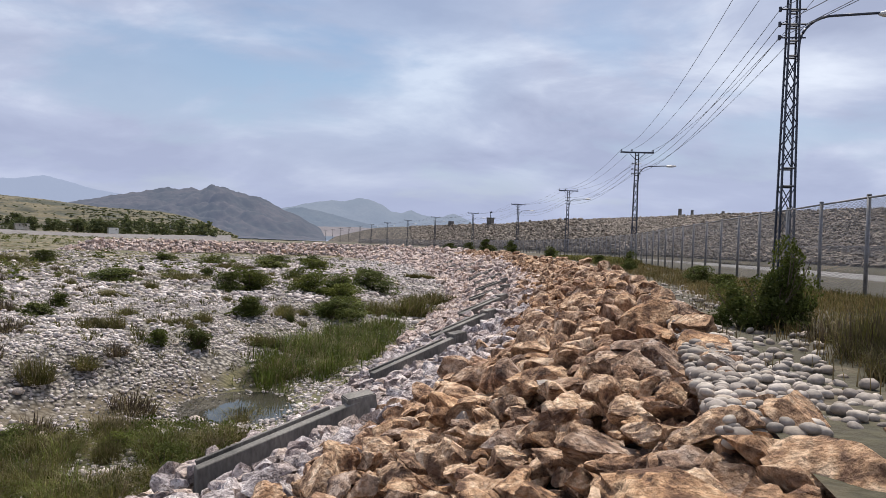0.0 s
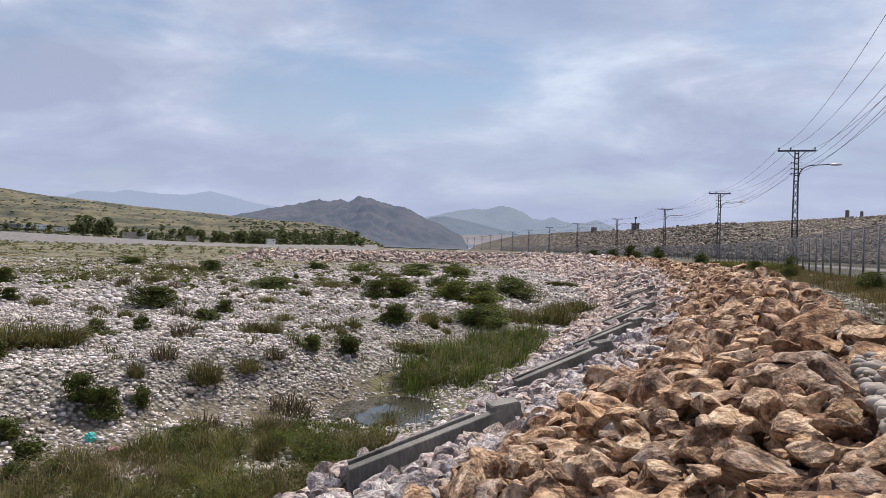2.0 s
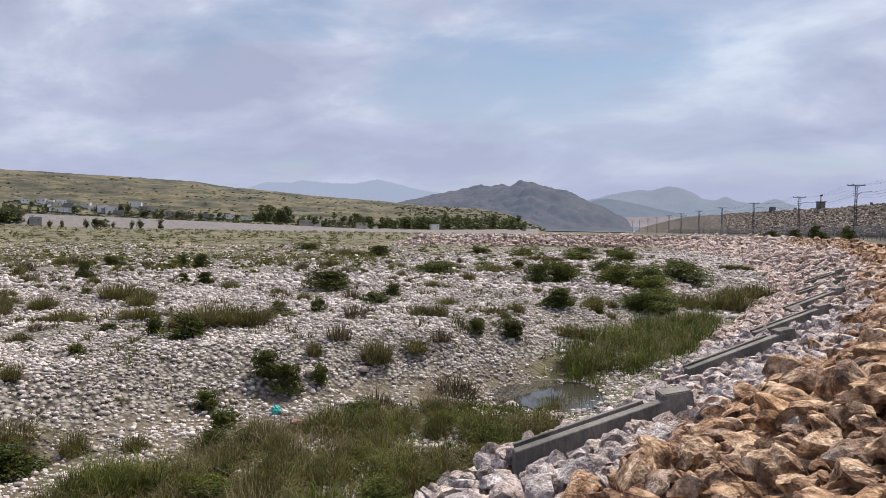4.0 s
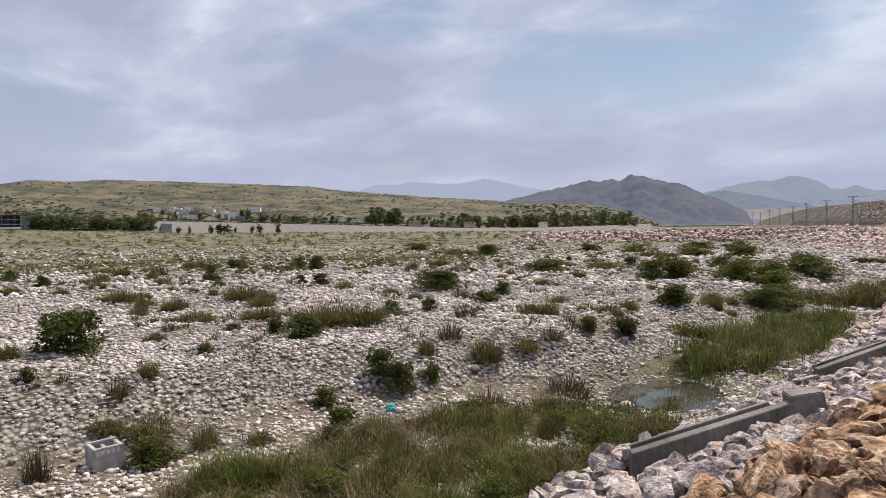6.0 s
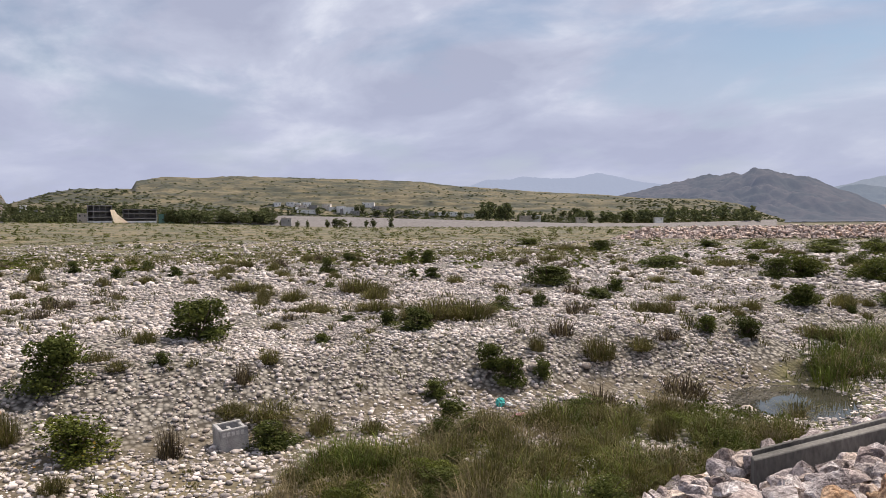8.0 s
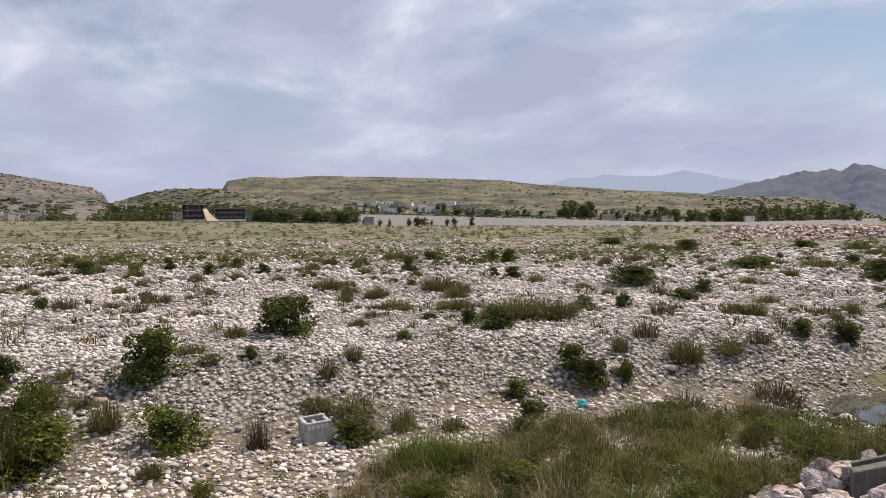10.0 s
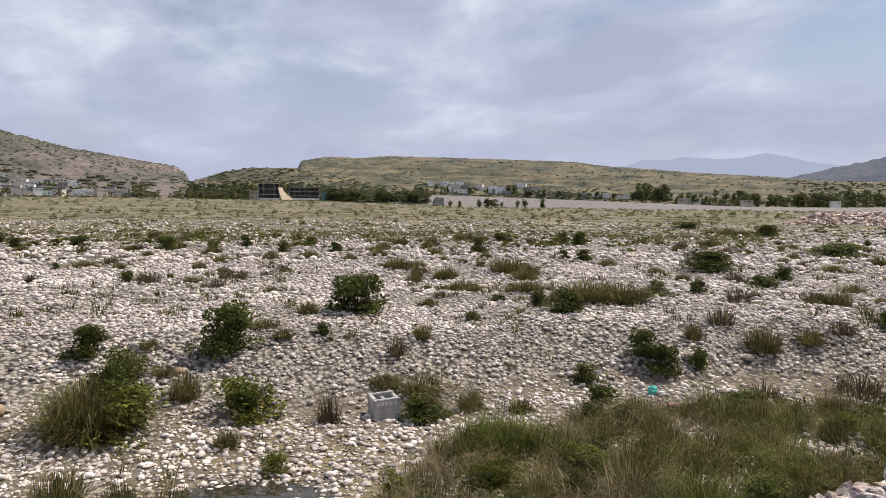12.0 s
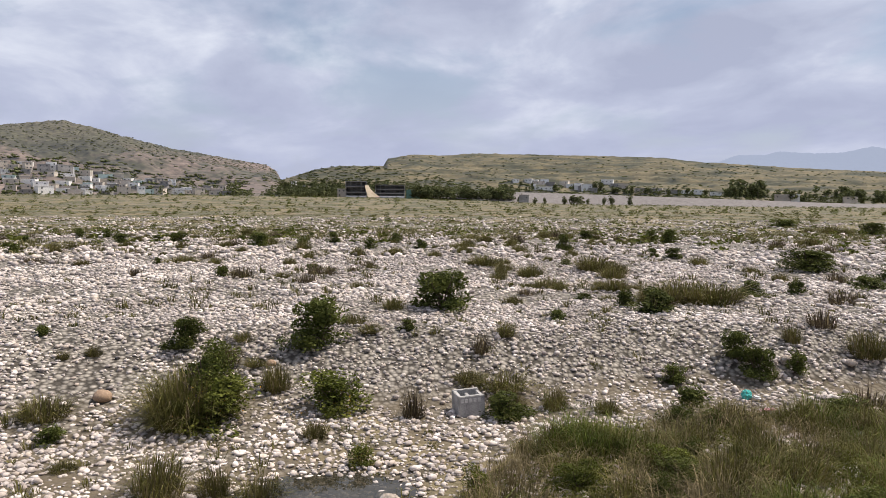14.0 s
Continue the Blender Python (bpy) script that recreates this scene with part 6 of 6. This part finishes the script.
for k in range(34):
    far_tree(rng.uniform(17.5, 34.5), rng.uniform(700, 760), rng.uniform(0.0, 0.5), rng.uniform(6, 11))
for k in range(40):
    far_tree(rng.uniform(66.0, 71.0), rng.uniform(660, 720), rng.uniform(0.2, 0.9), rng.uniform(5, 9))
def woods(name, bands, label):
    """Belts of far trees, crown by crown, in one mesh: az0, az1, count, distance, foot in degrees, height range."""
    v, f = leaf_cloud(64, 0.25, 91, 12)
    p, s = [], []
    for a0, a1, count, d, el, h0, h1 in bands:
        for _ in range(count):
            r = d + rng.uniform(0, 35)
            p.append(far_place(rng.uniform(a0, a1), r, el + 0.35 * rng.random() ** 2))
            s.append((h0 + (h1 - h0) * rng.random() ** 1.6) * rng.choice([0.45, 0.7, 1.0, 1.45]))
    p, s = np.array(p), np.array(s)
    p[:, 2] -= 1.0
    vv = v[None] * s[:, None, None] * np.array([1.25, 1.25, 1.0]) + p[:, None, :]
    tagged(new(name, raw(name, vv.reshape(-1, 3), (f[None] + (np.arange(len(p)) * len(v))[:, None, None]).reshape(-1, 4), M_CROWN)), label, "trees", kind="stuff")


woods("far_woods", [(53.0, 61.2, 240, 640, 0.05, 4, 9), (60.5, 66.5, 80, 700, 0.6, 5, 9), (66.2, 71.5, 130, 660, 0.2, 5, 9), (45.0, 54.0, 40, 725, 0.5, 3, 5), (37.5, 45.5, 40, 700, 0.4, 3, 6), (34.8, 37.4, 40, 690, 0.3, 9, 14),
                    (17.0, 34.5, 190, 715, -0.05, 5, 9), (17.0, 25.0, 80, 760, 0.35, 5, 9), (73.5, 93.0, 40, 640, 0.05, 3, 6), (71.5, 75, 40, 650, 0.2, 4, 8)], "dark belt of trees along the far shore")
# scrub on the hills: stuff
def hill_scrub(name, n, az0, az1, d0, d1, h0, h1):
    v, f = leaf_cloud(16, 0.5, 88, 5)
    pts = []
    for _ in range(n):
        a, d = rng.uniform(az0, az1), rng.uniform(d0, d1)
        z = terrain_z(a, d)
        if z > 3:
            pts.append((*polar(a, d), z))
    p = np.array(pts)
    s = rng.uniform(h0, h1, len(p))
    vv = v[None] * s[:, None, None] * np.array([1.1, 1.1, 0.95]) + p[:, None, :] - np.array([0, 0, 0.3])
    tagged(new(name, raw(name, vv.reshape(-1, 3), (f[None] + (np.arange(len(p)) * len(v))[:, None, None]).reshape(-1, 4), M_CROWN)), "dark scrub dotted over the hillside", "scrub", kind="stuff")


hill_scrub("hill_scrub", 1700, 17, 69, 780, 1140, 1.0, 4.0)
hill_scrub("hill_foot_scrub", 2600, 17, 71, 755, 850, 1.5, 4.8)
hill_scrub("low_hill_scrub", 1300, 56, 72, 735, 900, 1.5, 4.2)
hill_scrub("rocky_hill_scrub", 2600, 71, 95, 880, 1050, 0.9, 2.8)
hill_scrub("rocky_slope_scrub", 350, 71, 95, 760, 900, 1.5, 4.0)
hill_scrub("village_trees", 330, 36, 58, 800, 900, 3.0, 6.0)
hill_scrub("hill_end_wood", 1100, 15.5, 27, 765, 1120, 2.0, 4.8)
hill_scrub("town_trees", 800, 73, 94, 646, 790, 3.0, 7.0)

M_WHITE = mat("whitewashed_wall", (0.68, 0.67, 0.65), (0.82, 0.81, 0.80), 0.2, 0.9, 0.05, 12, object_spread=0.12)
M_BUFF = mat("buff_wall", (0.42, 0.37, 0.32), (0.56, 0.51, 0.45), 0.2, 0.9, 0.05, 12, object_spread=0.2)
M_GREYWALL = mat("bare_concrete_wall", (0.20, 0.19, 0.185), (0.32, 0.31, 0.30), 0.2, 0.9, 0.05, 12, object_spread=0.2)
M_DARK = mat("dark_window", (0.03, 0.035, 0.04), (0.06, 0.065, 0.07), 1.0, 0.3, 0.0, 8)
M_GREENPAINT = mat("teal_green_paint", (0.10, 0.24, 0.20), (0.16, 0.32, 0.27), 0.5, 0.7, 0.0, 8)


def house(az, d, el, w, deep, h, material, floors=1, label="flat-roofed house on the far shore", turn=0.0):
    x, y, z = far_place(az, d, el)
    grow = math.hypot(x, y) / d
    w, h = w * grow, h * grow
    root = new("house")
    root.matrix_world = pose(x, y, z, 0, 0, az + turn)
    part("wall", box(bmesh.new(), (w, deep, h + 2), pose(0, deep / 2, h / 2 - 1)), material, root)
    part("roof", box(bmesh.new(), (w + 0.5, deep + 0.5, 0.35), pose(0, deep / 2, h + 0.1)), material, root)
    n = max(2, int(w / 4.2))
    for fl in range(floors):
        for k in range(n):
            if rng.random() < 0.3:
                continue
            bm = box(bmesh.new(), (rng.uniform(0.7, 1.2), 0.16, rng.uniform(0.9, 1.3)), pose(-w / 2 + (k + 0.5) * w / n, -0.05, (fl + 0.55) * h / floors))
            part("window", bm, M_DARK, root)
    return tagged(root, label, "house", "houses on the far shore")


def open_frame(az, d, el, w, deep, h, floors, label, wall):
    """An unfinished concrete building: slabs on columns, dark inside."""
    x, y, z = far_place(az, d, el)
    root = new("unfinished_building")
    root.matrix_world = pose(x, y, z, 0, 0, az)
    step = h / floors
    for k in range(floors + 1):
        part("floor_slab", box(bmesh.new(), (w + 0.8, deep, 0.5), pose(0, deep / 2, k * step)), M_GREYWALL, root)
    n = int(w / 4)
    for k in range(n + 1):
        part("column", box(bmesh.new(), (0.45, 0.45, h), pose(-w / 2 + k * w / n, 0.4, h / 2)), M_GREYWALL, root)
    for sx in (-1, 1):
        part("side_wall", box(bmesh.new(), (0.3, deep - 1.2, h), pose(sx * w / 2, deep / 2 + 0.5, h / 2)), M_GREYWALL, root)
    part("back_wall", box(bmesh.new(), (w, 0.4, h), pose(0, deep - 0.2, h / 2)), M_GREYWALL, root)
    part("parapet", box(bmesh.new(), (w, 0.2, 1.3), pose(0, 0.05, wall * step + 0.9)), M_WHITE, root, "white parapet band")
    return tagged(root, label, "building")


open_frame(65.1, 622, 0.08, 17, 12, 13.4, 3, "unfinished three-storey concrete building", 0)
open_frame(62.5, 622, 0.08, 24, 12, 10.6, 3, "open three-storey concrete building with white parapet", 0)
house(66.2, 636, 0.1, 7, 8, 7, M_BUFF, 2, "buff two-storey house beside the unfinished building")
house(60.7, 640, 0.15, 12, 8, 6, M_GREENPAINT, 2, "green-painted house behind trees")
# the pale spoil chute between the two
bm = bmesh.new()
x, y, z = far_place(64.1, 620, 0.1)
for k, (off, up, wide) in enumerate(((-2, 10, 3), (-1, 7, 4), (1, 4, 6), (4, 0, 10))):
    bm.verts.new((off - wide / 2, -k * 3.0, up)), bm.verts.new((off + wide / 2, -k * 3.0, up))
bm.verts.ensure_lookup_table()
for k in range(3):
    bm.faces.new([bm.verts[i] for i in (2 * k, 2 * k + 2, 2 * k + 3, 2 * k + 1)])
ob = part("spoil_chute", bm, mat("pale_spoil", (0.42, 0.34, 0.24), (0.52, 0.44, 0.33), 0.5, 0.95, 0.2, 8))
ob.matrix_world = pose(x, y, z, 0, 0, 64)
tagged(ob, "pale sandy chute of spoil between two buildings", "spoil heap")
house(50.7, 690, 0.72, 17, 9, 3.3, M_WHITE, 1, "long whitewashed house above the embankment")
house(51.4, 692, 0.78, 2.6, 3, 4.8, M_WHITE, 1, "small white minaret-like stair tower")
for az, el, w, h, mt in ((47.4, 0.75, 9, 5, M_WHITE), (47.0, 0.6, 8, 4, M_GREYWALL), (50.6, 1.25, 7, 4, M_WHITE), (51.4, 1.2, 6, 3, M_WHITE), (52.8, 1.25, 6, 3, M_WHITE), (46.0, 1.2, 11, 4, M_WHITE), (49.2, 1.05, 8, 4, M_BUFF),
                         (44.8, 0.8, 9, 4, M_BUFF), (42.4, 0.6, 10, 3.5, M_BUFF), (39.6, 0.5, 12, 3.5, M_WHITE), (38.2, 0.35, 9, 3, M_WHITE), (33.8, 0.15, 14, 4, M_BUFF), (33.0, 0.15, 7, 4.5, M_WHITE), (29.6, 0.1, 10, 3, M_BUFF),
                         (24.0, 0.05, 8, 3, M_WHITE), (54.6, 0.3, 8, 4, M_BUFF), (69.8, 0.75, 5, 5, M_WHITE), (69.2, 0.6, 7, 4, M_GREYWALL)):
    house(az, 715, el, w, 8, h, mt, 1, "small flat-roofed house among trees on the far shore", rng.uniform(-20, 20))
for az, d, el, w, h in ((51.0, 700, 1.15, 9, 3, ), (51.9, 705, 1.3, 7, 3), (50.2, 705, 1.05, 8, 3.2), (48.6, 700, 0.95, 10, 3), (48.1, 690, 0.8, 8, 5), (47.7, 690, 0.7, 9, 3), (45.2, 710, 0.9, 12, 3), (43.6, 705, 0.65, 9, 3), (42.9, 705, 0.6, 10, 3), (41.2, 700, 0.5, 12, 3), (40.4, 700, 0.5, 8, 3)):
    house(az, d, el, w, 8, h, (M_WHITE, M_BUFF, M_GREYWALL)[rng.integers(3)], 1, "low village house with a flat roof on the far shore", rng.uniform(-15, 15))
house(52.2, 615, -0.02, 8, 6, 4, M_GREYWALL, 1, "grey shed before the embankment")
M_TURQUOISE = mat("pale_turquoise_wall", (0.40, 0.52, 0.50), (0.52, 0.63, 0.60), 0.2, 0.9, 0.05, 12, object_spread=0.1)
sites = []
for _ in range(1200):
    az = rng.uniform(74.4, 93)
    d = 650 + rng.random() ** 1.25 * np.interp(az, [74.4, 80, 86, 93], [45, 90, 100, 100])
    x, y = polar(az, d)
    if len(sites) >= 200 or any((x - q[0]) ** 2 + (y - q[1]) ** 2 < 10.0 ** 2 for q in sites):
        continue
    sites.append((x, y, az, d, max(float(bed_z(x, y)), terrain_z(az, d, ("rocky_hill",)))))
for x, y, az, d, z in sites:
    tall = rng.random() < 0.18
    house(az, d, math.degrees(math.atan2(z - EYE, d)), rng.uniform(5, 12), 7, rng.uniform(5.4, 6.8) if tall else rng.uniform(2.7, 3.7), (M_TURQUOISE if rng.random() < 0.04 else (M_WHITE, M_BUFF, M_WHITE, M_GREYWALL, M_BUFF, M_WHITE)[rng.integers(6)]),
          2 if tall else 1, "flat-roofed two-storey town house below the eroded hill" if tall else "low flat-roofed town house below the eroded hill", rng.uniform(-25, 25))

for ob in shrubs + small_shrubs + wide_shrubs + yellow_shrubs + tufts + dry_tufts + [clump, verge_clump] + trees:      # models that no place took
    if ob.name not in USED:
        for q in (*ob.children_recursive, ob):
            bpy.data.objects.remove(q)
